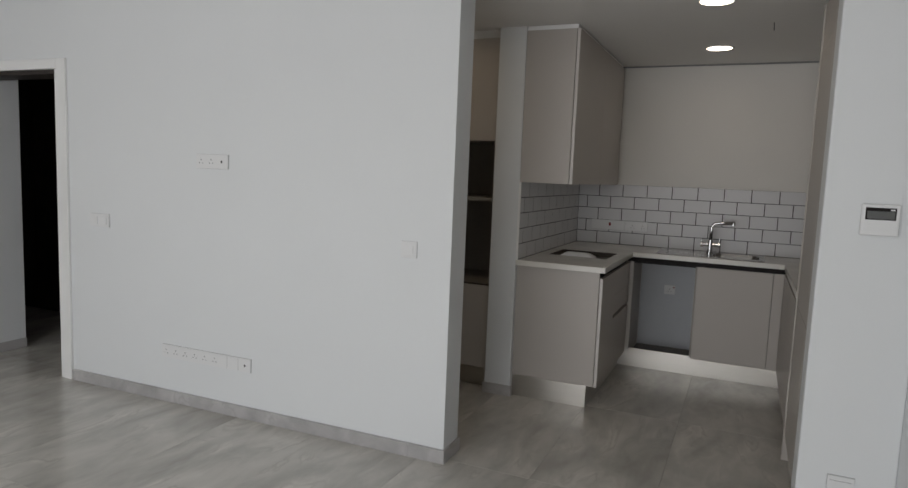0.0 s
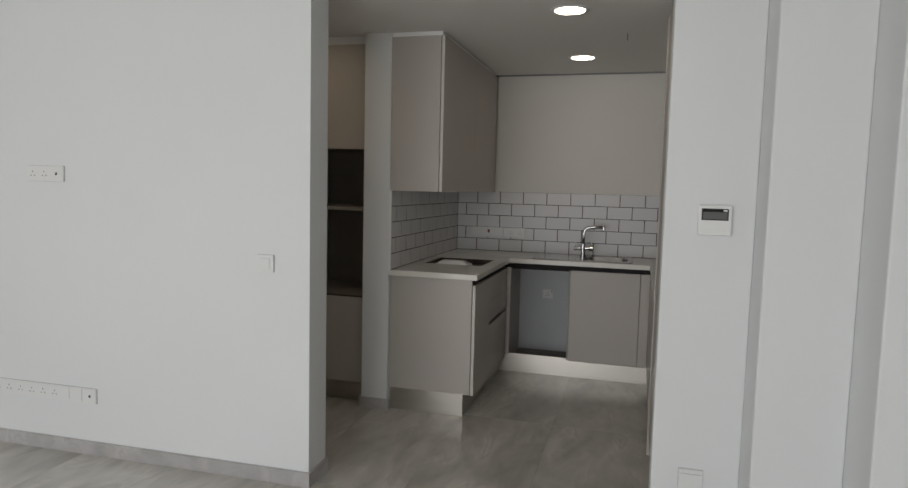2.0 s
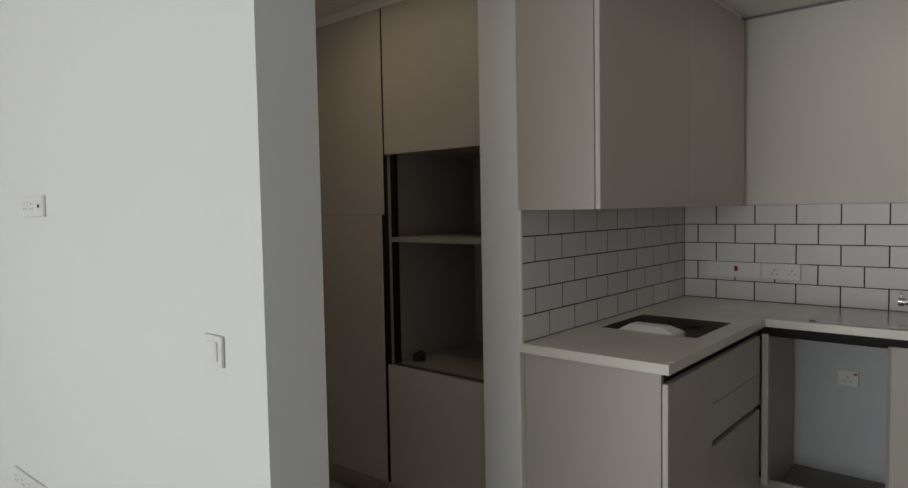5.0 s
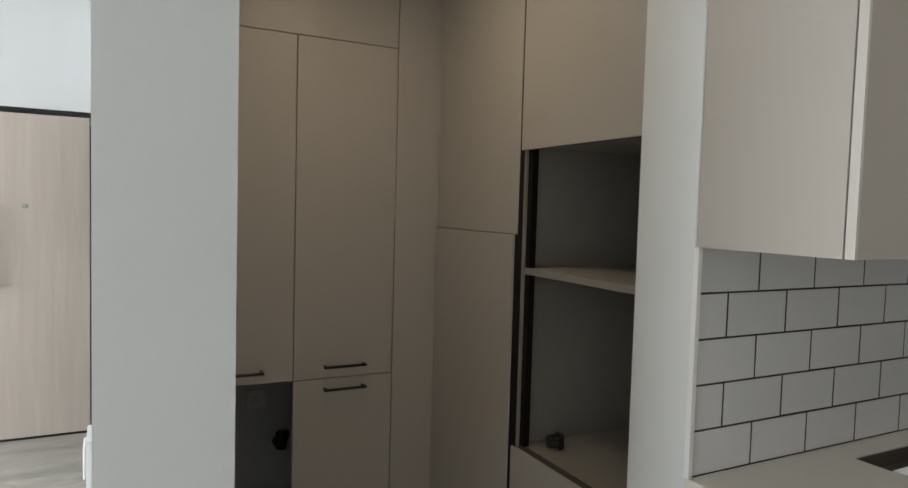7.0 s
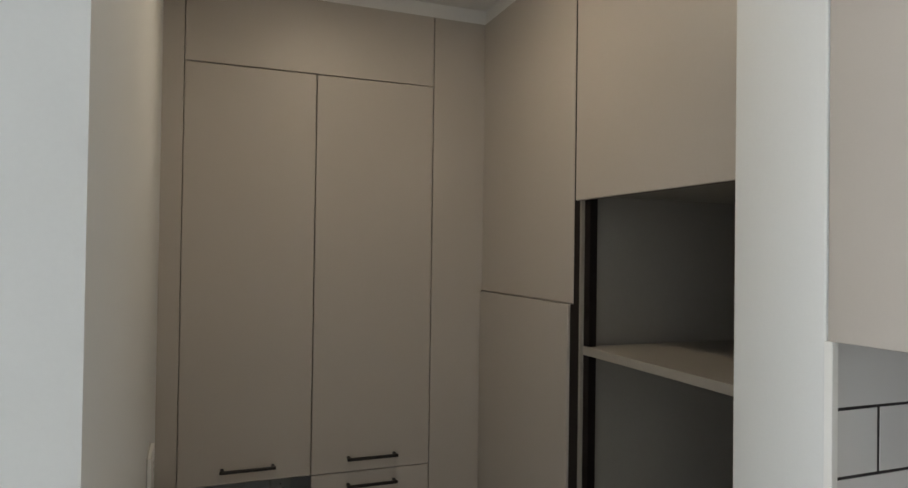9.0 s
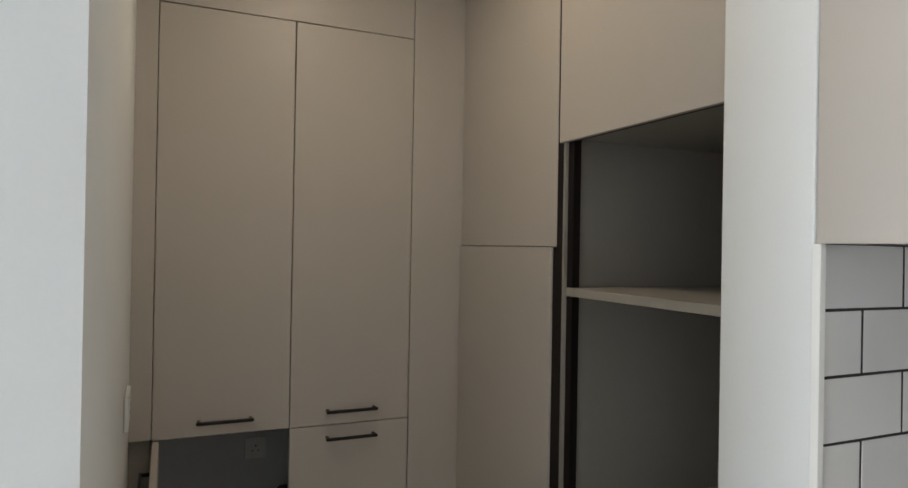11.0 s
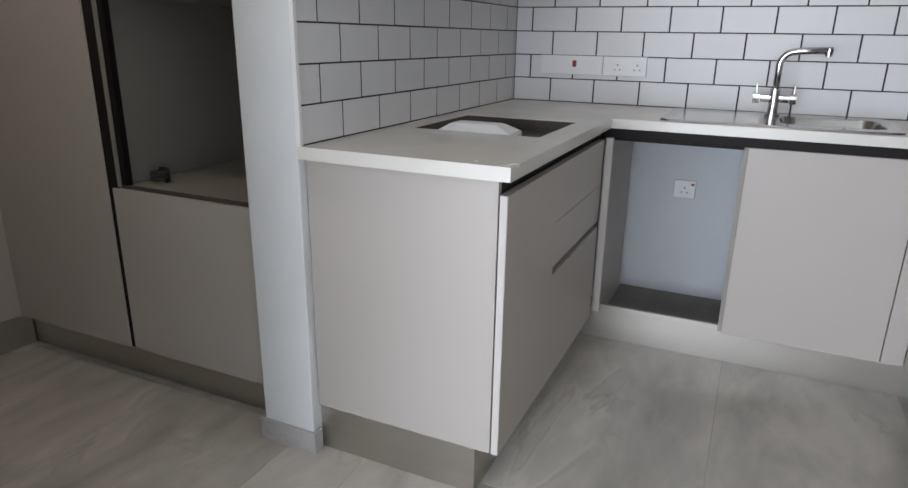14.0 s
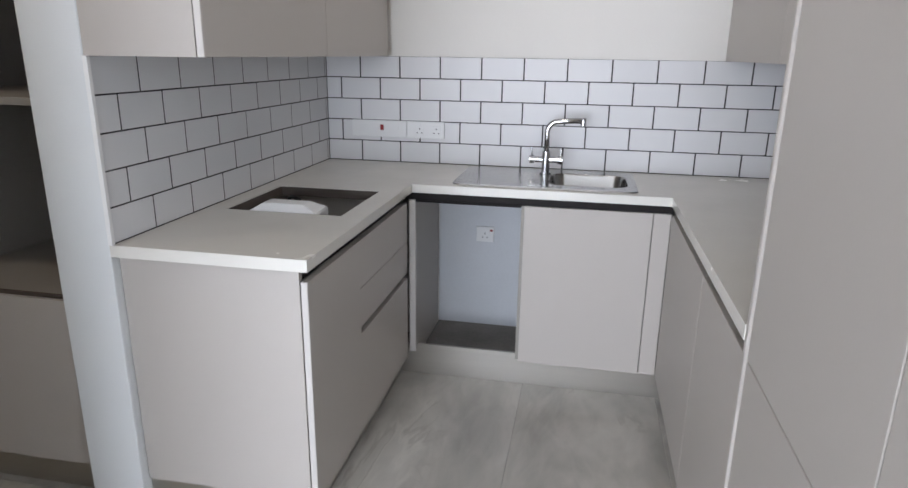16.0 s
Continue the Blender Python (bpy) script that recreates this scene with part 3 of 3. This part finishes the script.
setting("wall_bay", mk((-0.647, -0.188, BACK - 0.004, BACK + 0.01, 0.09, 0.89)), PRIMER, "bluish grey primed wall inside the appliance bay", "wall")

# ---- base cabinets on the right side ----
for y0, y1 in ((4.452, 5.210), (3.914, 4.448)):
    c = thing("base_cabinet", "greige handleless base cabinet under white worktop", "cabinet", (0.7, (y0 + y1) / 2, 0), "kitchen base cabinets")
    put(c, "body", mk((0.440, RX - 0.005, y0 + 0.001, y1 - 0.001, CB, 0.85)), CARCASS)
    put(c, "door", mk((0.417, 0.437, y0, y1, CB, CTOP), bev=0.0015), GREIGE)
    put(c, "grip_channel", mk((0.444, 0.456, y0, y1, 0.852, 0.896)), BLACK, "black recessed grip channel")
    put(c, "plinth", mk((0.490, 0.505, y0 - 0.001, min(y1 + 0.003, 5.29), 0.001, 0.150)), ALU, "brushed aluminium plinth")

# tall unit at the end of the right side
tr = thing("tall_cabinet", "greige tall cabinet with integrated appliance doors", "cabinet", (0.7, 3.54, 0))
put(tr, "body", mk((0.455, RX - 0.004, 3.135, 3.892, CB, UT)), CARCASS)
put(tr, "side_panel", mk((0.410, RX - 0.004, 3.894, 3.912, 0.001, UT), bev=0.002), GREIGE, "pale-edged upright side panel")
for y0, y1 in ((3.305, 3.892), (3.125, 3.301)):
    put(tr, "lower_door", mk((0.416, 0.436, y0, y1, CB, CTOP), bev=0.0015), GREIGE)
    put(tr, "upper_door", mk((0.416, 0.436, y0, y1, 0.8615, 2.16), bev=0.0015), GREIGE)
    put(tr, "top_panel", mk((0.418, 0.436, y0, y1, 2.164, UT), bev=0.0015), GREIGE)
put(tr, "plinth", mk((0.50, 0.515, 3.132, 3.893, 0.001, 0.150)), ALU, "brushed aluminium plinth")
put(tr, "top_filler", mk((0.446, 0.462, 3.132, 3.912, UT + 0.001, CZ - 0.001)), TRIM)

# ---- wall cabinets ----
wl = thing("wall_cabinet", "greige wall cabinet up to a white ceiling filler", "cabinet", (-1.07, 4.9, UB), "kitchen wall cabinets")
put(wl, "body", mk((LX + 0.002, -0.912, 4.122, BACK - 0.012, UB + 0.002, UT)), CARCASS)
put(wl, "side_panel", mk((LX + 0.002, -0.9115, 4.101, 4.121, UB, UT), bev=0.001), GREIGE)
put(wl, "door", mk((-0.908, -0.888, 4.1025, 4.905, UB, UT), bev=0.0015), GREIGE)
put(wl, "door", mk((-0.908, -0.888, 4.906, 5.66, UB, UT), bev=0.0015), GREIGE)
# the door edge that catches light, painted as a paler strip
put(wl, "front_edge", mk((-0.907, -0.889, 4.0995, 4.102, UB + 0.001, UT - 0.001)), GREIGE_EDGE, "paler strip painted as the lit edge of the door")
put(wl, "top_filler", mk((LX + 0.002, -0.906, 4.112, 4.128, UT + 0.001, CZ - 0.001), (-0.922, -0.906, 4.128, 5.66, UT + 0.001, CZ - 0.001)), TRIM, "white ceiling filler")
wr = thing("wall_cabinet", "greige wall cabinet above the worktop corner", "cabinet", (0.83, 4.9, UB), "kitchen wall cabinets")
put(wr, "body", mk((0.664, RX - 0.002, 3.914, BACK - 0.012, UB + 0.002, UT)), CARCASS)
put(wr, "door", mk((0.640, 0.660, 4.86, BACK - 0.009, UB, UT), bev=0.0015), GREIGE)
put(wr, "door", mk((0.640, 0.660, 3.914, 4.858, UB, UT), bev=0.0015), GREIGE)
put(wr, "top_filler", mk((0.656, 0.672, 3.914, BACK - 0.012, UT + 0.001, CZ - 0.001)), TRIM)

# ---- sink and tap ----
sink = thing("sink", "stainless steel inset sink with drainer", "sink", (-0.07, 5.5, WT))
def rrect(x0, x1, y0, y1, r, n=6):
    pts = []
    for cx, cy, a0 in ((x1 - r, y1 - r, 0), (x0 + r, y1 - r, 90), (x0 + r, y0 + r, 180), (x1 - r, y0 + r, 270)):
        pts += [(cx + r * math.cos(radians(a0 + 90 * k / n)), cy + r * math.sin(radians(a0 + 90 * k / n))) for k in range(n + 1)]
    return pts

def loft(bm, loops):
    rows = [[bm.verts.new(p) for p in lp] for lp in loops]
    for a, c in zip(rows, rows[1:]):
        for k in range(len(a)):
            bm.faces.new((a[k], a[(k + 1) % len(a)], c[(k + 1) % len(a)], c[k]))
    return rows

def lev(pts, z):
    return [(x, y, z) for x, y in pts]

rim = bmesh.new()
bowl_o = (-0.085, 0.246, 5.300, 5.590)
outer = rrect(-0.486, 0.284, 5.224, 5.682, 0.035)
r0 = loft(rim, [lev(outer, WT + 0.0005), lev(rrect(-0.484, 0.282, 5.226, 5.680, 0.034), WT + 0.006), lev(rrect(-0.472, 0.270, 5.238, 5.668, 0.028), WT + 0.005)])
edge = r0[-1]
bowl = loft(rim, [lev(rrect(*bowl_o, 0.06), WT + 0.005)])[0]
es = [rim.edges.get((a, b)) or rim.edges.new((a, b)) for ring_ in (edge, bowl) for a, b in zip(ring_, ring_[1:] + ring_[:1])]
bmesh.ops.triangle_fill(rim, use_beauty=True, edges=es)
put(sink, "rim", rim, STEEL)
bw = bmesh.new()
x0, x1, y0, y1 = bowl_o
rows = loft(bw, [lev(rrect(x0, x1, y0, y1, 0.06), WT + 0.005), lev(rrect(x0 + 0.004, x1 - 0.004, y0 + 0.004, y1 - 0.004, 0.058), WT - 0.004), lev(rrect(x0 + 0.012, x1 - 0.012, y0 + 0.012, y1 - 0.012, 0.055), WT - 0.13), lev(rrect(x0 + 0.035, x1 - 0.035, y0 + 0.035, y1 - 0.035, 0.05), WT - 0.155)])
bw.faces.new(rows[-1])
put(sink, "bowl", bw, STEEL, smooth=True)
for k in range(8):
    put(sink, "drainer_rib", mk((-0.44, -0.15, 5.275 + 0.040 * k, 5.283 + 0.040 * k, WT + 0.0045, WT + 0.0053), bev=0.0002), STEEL)
put(sink, "drain", cyl(bmesh.new(), (0.08, 5.445, WT - 0.154), (0.08, 5.445, WT - 0.148), 0.04, n=24), CHROME)

TX, TY = -0.112, 5.545
tap = thing("kitchen_tap", "chrome two-handle kitchen mixer tap", "tap", (TX, TY, WT + 0.006))
put(tap, "base", cyl(cyl(bmesh.new(), (TX, TY, WT + 0.005), (TX, TY, WT + 0.016), 0.026), (TX, TY, WT + 0.016), (TX, TY, WT + 0.11), 0.018), CHROME, smooth=False)
arc = [(TX, TY, WT + 0.10), (TX, TY, WT + 0.185)] + [(TX + 0.05 - 0.05 * math.cos(a), TY, WT + 0.195 + 0.05 * math.sin(a)) for a in [radians(10 * k) for k in range(0, 9)]] + [(TX + 0.08, TY, WT + 0.248), (TX + 0.168, TY, WT + 0.252)]
put(tap, "spout", tube(bmesh.new(), arc, 0.0125, n=18), CHROME, smooth=True)
put(tap, "aerator", cyl(bmesh.new(), (TX + 0.156, TY, WT + 0.257), (TX + 0.156, TY, WT + 0.230), 0.0125), CHROME)
for s in (-1, 1):
    put(tap, "handle", cyl(cyl(bmesh.new(), (TX + s * 0.015, TY, WT + 0.072), (TX + s * 0.050, TY, WT + 0.072), 0.014), (TX + s * 0.052, TY, WT + 0.072), (TX + s * 0.075, TY, WT + 0.072), 0.019), CHROME)
    put(tap, "lever", tube(bmesh.new(), [(TX + s * 0.063, TY, WT + 0.07), (TX + s * 0.066, TY - 0.004, WT + 0.125)], 0.0045, n=10), CHROME)

foam = bmesh.new()
low = [(-1.075, 4.590), (-0.825, 4.590), (-0.835, 4.725), (-1.075, 4.725)]
high = [(-1.035, 4.618), (-0.885, 4.618), (-0.885, 4.69), (-1.035, 4.69)]
rings = [[foam.verts.new((x, y, z)) for x, y in pts] for pts, z in ((low, 0.677), (low, 0.928), (high, 0.953))]
foam.faces.new(rings[0][::-1])
foam.faces.new(rings[-1])
for a, c in zip(rings, rings[1:]):
    for k in range(4):
        foam.faces.new((a[k], a[(k + 1) % 4], c[(k + 1) % 4], c[k]))
bmesh.ops.bevel(foam, geom=foam.edges[:], offset=0.004, segments=2, affect="EDGES")
tagged(part("packing_foam", foam, FOAM), "white foam packing block standing in the hob cut-out", "packaging")

lead = thing("hob_cable", "black cable end in the hob cut-out", "cable", (-1.13, 5.0, 0.677))
put(lead, "wire", tube(bmesh.new(), [(-1.10, 4.98, 0.686), (-1.13, 5.0, 0.70), (-1.145, 5.01, 0.78), (-1.14, 5.0, 0.86), (-1.10, 4.99, 0.895), (-1.06, 4.985, 0.88)], 0.008, n=10), RUBBER, smooth=True)

# outlets on the tiled back wall
TF = BACK - 0.009
plate("cooker_switch", "white cooker switch plate with red rocker on tiles", "switch", -1.097, -0.815, 1.057, 1.138, TF, [("red", -0.941, 1.104), ("small", -1.033, 1.105), ("small", -0.863, 1.105)])
plate("wall_socket", "white double socket on the tiled back wall", "socket", -0.812, -0.625, 1.057, 1.138, TF, [("socket", -0.748, 1.093), ("socket", -0.663, 1.093), ("small", -0.748, 1.128)])

# ---- pantry recess: laundry and storage unit ----
lt = thing("tall_cabinet", "greige tall laundry cabinet with black bar handles", "cabinet", (-2.95, 3.6, 0), "pantry tall cabinets")
D = 0.02
put(lt, "body", mk((-3.259, FX - D - 0.002, 3.090, 3.159, CB, AT), (-3.259, FX - D - 0.002, 3.552, 3.57, 0.843, AT), (-3.259, FX - D - 0.002, 3.954, 3.972, CB, AT), (-3.259, FX - D - 0.002, 3.16, 3.551, 0.843, 0.861), (-3.259, FX - D - 0.002, 3.090, 3.972, AT - 0.02, AT - 0.002)), CARCASS)
put(lt, "filler_strip", mk((FX - D, FX, 3.090, 3.1625, 0.846, AT), bev=0.001), GREIGE)
put(lt, "filler_strip", mk((FX - D, FX, 3.9645, FY + 0.02, CB, AT), bev=0.001), GREIGE)
put(lt, "fascia", mk((FX - D, FX, 3.1645, 3.9615, 2.1430, AT), bev=0.001), GREIGE)
def bar_handle(th, par, y0, y1, z):
    h = bmesh.new()
    box(h, FX + 0.022, FX + 0.031, y0, y1, z - 0.005, z + 0.005, bev=0.002)
    for y in (y0 + 0.008, y1 - 0.008):
        box(h, FX - 0.002, FX + 0.024, y - 0.005, y + 0.005, z - 0.005, z + 0.005, bev=0.0015)
    put(th, "handle", h, BLACK_METAL, "slim black bar handle", parent=par)
ul = put(lt, "upper_door", mk((FX - D, FX, 3.1645, 3.5605, 0.8435, 2.1400), bev=0.0015), GREIGE)
ur = put(lt, "upper_door", mk((FX - D, FX, 3.5635, 3.9615, 0.8435, 2.1400), bev=0.0015), GREIGE)
lr = put(lt, "lower_door", mk((FX - D, FX, 3.5635, 3.9615, CB, 0.8405), bev=0.0015), GREIGE)
bar_handle(lt, ul, 3.284, 3.451, 0.888)
bar_handle(lt, ur, 3.676, 3.847, 0.889)
bar_handle(lt, lr, 3.676, 3.847, 0.801)
od = put(lt, "open_door", mk((FX + 0.003, FX + 0.410, 3.166, 3.184, CB, 0.840), bev=0.0015), GREIGE, "lower door standing open")
hh = bmesh.new()
box(hh, FX + 0.13, FX + 0.30, 3.136, 3.144, 0.787, 0.797, bev=0.002)
for xx in (FX + 0.14, FX + 0.29):
    box(hh, xx - 0.005, xx + 0.005, 3.142, 3.168, 0.787, 0.797, bev=0.0015)
put(lt, "hinge", mk((FX + 0.31, FX + 0.335, 3.184, 3.189, 0.52, 0.555), bev=0.001), BLACK_METAL, "black catch plate", parent=od)
put(lt, "handle", hh, BLACK_METAL, "slim black bar handle", parent=od)
put(lt, "plinth", mk((FX - 0.060, FX - 0.045, 3.090, FY + 0.06, 0.001, 0.150)), ALU, "brushed aluminium plinth")
put(lt, "top_filler", mk((FX - 0.022, FX - 0.008, 3.090, FY + 0.012, AT + 0.001, CZ - 0.001)), TRIM, "white ceiling filler")
setting("laundry_floor", mk((-3.262, FX - 0.062, 3.161, 3.951, -0.001, 0.012)), SCREED, "rough dark screed inside the laundry bay", "floor")
plate("wall_socket", "white socket on the wall inside the laundry bay", "socket", 3.494, 3.574, 0.568, 0.650, -3.27, [("socket", 3.534, 0.609)], axis="x", sgn=1)
pipe = thing("drain_pipe", "black plastic drain elbow on the laundry wall", "pipe", (-3.24, 3.634, 0.39))
put(pipe, "elbow", tube(bmesh.new(), [(-3.262, 3.634, 0.40), (-3.20, 3.634, 0.40), (-3.17, 3.634, 0.41), (-3.149, 3.634, 0.44), (-3.149, 3.634, 0.47)], 0.024, n=18), RUBBER, smooth=True)
put(pipe, "collar", cyl(bmesh.new(), (-3.149, 3.634, 0.455), (-3.149, 3.634, 0.478), 0.030), RUBBER)

# fridge unit
fr = thing("tall_cabinet", "greige integrated fridge cabinet with two plain doors", "cabinet", (-2.36, 4.4, 0), "pantry tall cabinets")
put(fr, "body", mk((-2.60, -2.062, FY + 0.022, 4.795, CB, AT)), CARCASS)
put(fr, "upper_door", mk((FX + 0.003, -2.039, FY, FY + D, 1.4365, AT), bev=0.0015), GREIGE)
put(fr, "lower_door", mk((FX + 0.003, -2.056, FY - 0.006, FY + D, CB, 1.4335), bev=0.0015), GREIGE)
put(fr, "plinth", mk((FX - 0.045, -2.03, FY + 0.065, FY + 0.08, 0.001, 0.150)), ALU, "brushed aluminium plinth")
put(fr, "top_filler", mk((FX - 0.008, -2.04, FY + 0.006, FY + 0.02, AT + 0.001, CZ - 0.001)), TRIM, "white ceiling filler")

# oven tower, appliances not yet fitted
ot = thing("tall_cabinet", "greige oven tower with empty appliance opening and shelf", "cabinet", (-1.74, 4.5, 0), "pantry tall cabinets")
put(ot, "side_board", mk((-2.0115, -2.0035, FY + 0.012, 4.795, CB, AT)), CARCASS)
put(ot, "board_edge", mk((-2.0112, -2.0038, FY + 0.002, FY + 0.0118, 0.730, 1.710)), CARCASS)
put(ot, "side_board", mk((-1.452, -1.434, FY + 0.022, 4.795, CB, AT)), CARCASS)
put(ot, "back_board", mk((-2.0032, -1.453, 4.776, 4.794, CB, AT)), CARCASS)
put(ot, "base_board", mk((-2.0032, -1.453, FY + 0.022, 4.775, 0.714, 0.734), bev=0.001), CARCASS)
put(ot, "top_board", mk((-2.0032, -1.453, FY + 0.022, 4.775, 1.722, 1.742)), CARCASS)
put(ot, "front_strip", mk((-2.0032, -1.4225, FY + 0.0105, FY + 0.0215, 0.722, 0.7355)), EDGEBROWN, "raw brown front edge of the base board")
put(ot, "front_strip", mk((-2.0032, -1.4225, FY + 0.0085, FY + 0.0215, 1.712, 1.7345)), EDGEBROWN, "raw brown front edge of the top board")
put(ot, "shelf", mk((-2.020, -1.453, FY + 0.010, 4.775, 1.306, 1.328), bev=0.0015), CARCASS, "grey board shelf")
put(ot, "channel", mk((-2.0555, -2.0118, FY + 0.002, FY + 0.03, CB, 1.434), (-2.0385, -2.0118, FY + 0.002, FY + 0.03, 1.434, AT)), BLACK, "black upright grip channel")
put(ot, "channel", mk((-2.0033, -1.978, FY + 0.012, FY + 0.034, 0.735, 1.305), (-2.0033, -1.978, FY + 0.012, FY + 0.034, 1.329, 1.721)), BLACK, "black upright grip channel")
put(ot, "upper_door", mk((-2.0235, -1.426, FY - 0.0045, FY + 0.008, 1.711, AT), bev=0.0015), GREIGE)
put(ot, "lower_door", mk((-2.031, -1.426, FY - 0.0045, FY + 0.010, CB, 0.725), bev=0.0015), GREIGE)
put(ot, "plinth", mk((-2.03, -1.418, FY + 0.065, FY + 0.08, 0.001, 0.143)), ALU, "brushed aluminium plinth")
put(ot, "top_filler", mk((-2.04, -1.418, FY + 0.006, FY + 0.02, AT + 0.001, CZ - 0.001)), TRIM, "white ceiling filler")
coil = thing("cable_coil", "small black coiled cable on the oven shelf", "cable", (-1.932, 4.257, 0.734))
cb = bmesh.new()
tube(cb, [(-1.932 + 0.024 * math.cos(a), 4.257 + 0.024 * math.sin(a), 0.741 + 0.0016 * a) for a in [0.35 * k for k in range(62)]], 0.0070, n=8)
put(coil, "wire", cb, RUBBER, smooth=True)

# ---- wall tiles: brick bond on dark grout ----
TW, TH, PT = 0.1950, 0.0980, 0.1026
PW, PWB = 0.2005, 0.2013
setting("grout_left", mk((LX, LX + 0.0081, PY + 0.011, BACK, WT, UB)), GROUT, "dark grout bed behind white wall tiles", "grout")
setting("grout_back", mk((LX + 0.0081, RX - 0.0081, BACK - 0.0081, BACK, WT, UB)), GROUT, "dark grout bed behind white wall tiles", "grout")
tile_cache = {}
def wall_tile(parent, axis, a0, a1, z0, z1, face=None):
    """One glazed tile, sharing its mesh with all of its size."""
    key = (axis, round(a1 - a0, 4), round(z1 - z0, 4))
    w, h = (a1 - a0) / 2, (z1 - z0) / 2
    if key not in tile_cache:
        bm = mk((-w, w, -0.0035, 0.0035, -h, h) if axis == "y" else (-0.0035, 0.0035, -w, w, -h, h), bev=0.0005)
        me = bpy.data.meshes.new("tile")
        bm.to_mesh(me)
        bm.free()
        me.materials.append(GLAZE)
        tile_cache[key] = me
    ob = new("tile", tile_cache[key])
    ob.parent = parent
    jit = random.uniform(-0.0002, 0.0002)
    ob.location = ((a0 + a1) / 2, BACK - 0.0052 + jit, (z0 + z1) / 2) if axis == "y" else ((face or LX + 0.0052) + jit, (a0 + a1) / 2, (z0 + z1) / 2)
    ob.rotation_euler = (random.uniform(-0.004, 0.004), random.uniform(-0.004, 0.004), random.uniform(-0.002, 0.002)) if axis == "y" else (random.uniform(-0.004, 0.004), random.uniform(-0.004, 0.004), random.uniform(-0.002, 0.002))

setting("grout_right", mk((RX - 0.0081, RX, 3.914, BACK - 0.0081, WT, UB)), GROUT, "dark grout bed behind white wall tiles", "grout")
gl, gb, gr = bpy.data.objects["grout_left"], bpy.data.objects["grout_back"], bpy.data.objects["grout_right"]
for row in range(5):
    z0 = WT + 0.0035 + PT * row
    z1 = min(z0 + TH, UB - 0.001)
    a = 4.302 - 2 * PW + (0.0 if row % 2 == 0 else PW / 2) + 0.002
    while a < BACK - 0.012:
        b0, b1 = max(a, PY + 0.014), min(a + TW, BACK - 0.011)
        if b1 - b0 > 0.012:
            wall_tile(gl, "x", b0, b1, z0, z1)
        a += PW
    a = BACK - 0.01 - 9 * PW + (0.06 if row % 2 == 0 else 0.06 - PW / 2)
    while a < BACK - 0.012:
        b0, b1 = max(a, 3.916), min(a + TW, BACK - 0.011)
        if b1 - b0 > 0.012:
            wall_tile(gr, "x", b0, b1, z0, z1, RX - 0.0052)
        a += PW
    a = -1.0495 - 2 * PWB + (0.0 if row % 2 == 0 else PWB / 2) + 0.002
    while a < RX - 0.02:
        b0, b1 = max(a, LX + 0.011), min(a + TW, RX - 0.011)
        if b1 - b0 > 0.012:
            wall_tile(gb, "y", b0, b1, z0, min(z0 + TH, UB - 0.001))
        a += PWB

# ---- floor tiles: large rectangles in straight bond ----
fl = bpy.data.objects["floor"]
floor_cache = {}
def floor_tile(x0, x1, y0, y1):
    key = (round(x1 - x0, 3), round(y1 - y0, 3))
    w, h = (x1 - x0) / 2, (y1 - y0) / 2
    if key not in floor_cache:
        bm = mk((-w, w, -h, h, -0.0059, 0.0), bev=0.0008)
        me = bpy.data.meshes.new("floor_tile")
        bm.to_mesh(me)
        bm.free()
        me.materials.append(FLOORSTONE)
        floor_cache[key] = me
    ob = new("floor_tile", floor_cache[key])
    ob.parent = fl
    ob.location = ((x0 + x1) / 2, (y0 + y1) / 2, 0)

FW, FL = 0.590, 1.190
x = -0.740 - 11 * FW
while x < EX:
    y = 3.0 - 6 * FL
    while y < 5.95:
        a0, a1, c0, c1 = max(x, -6.9), min(x + FW - 0.0008, EX), max(y, SY - 0.2), min(y + FL - 0.0012, 5.95)
        if a1 - a0 > 0.03 and c1 - c0 > 0.03:
            floor_tile(a0, a1, c0, c1)
        y += FL
    x += FW
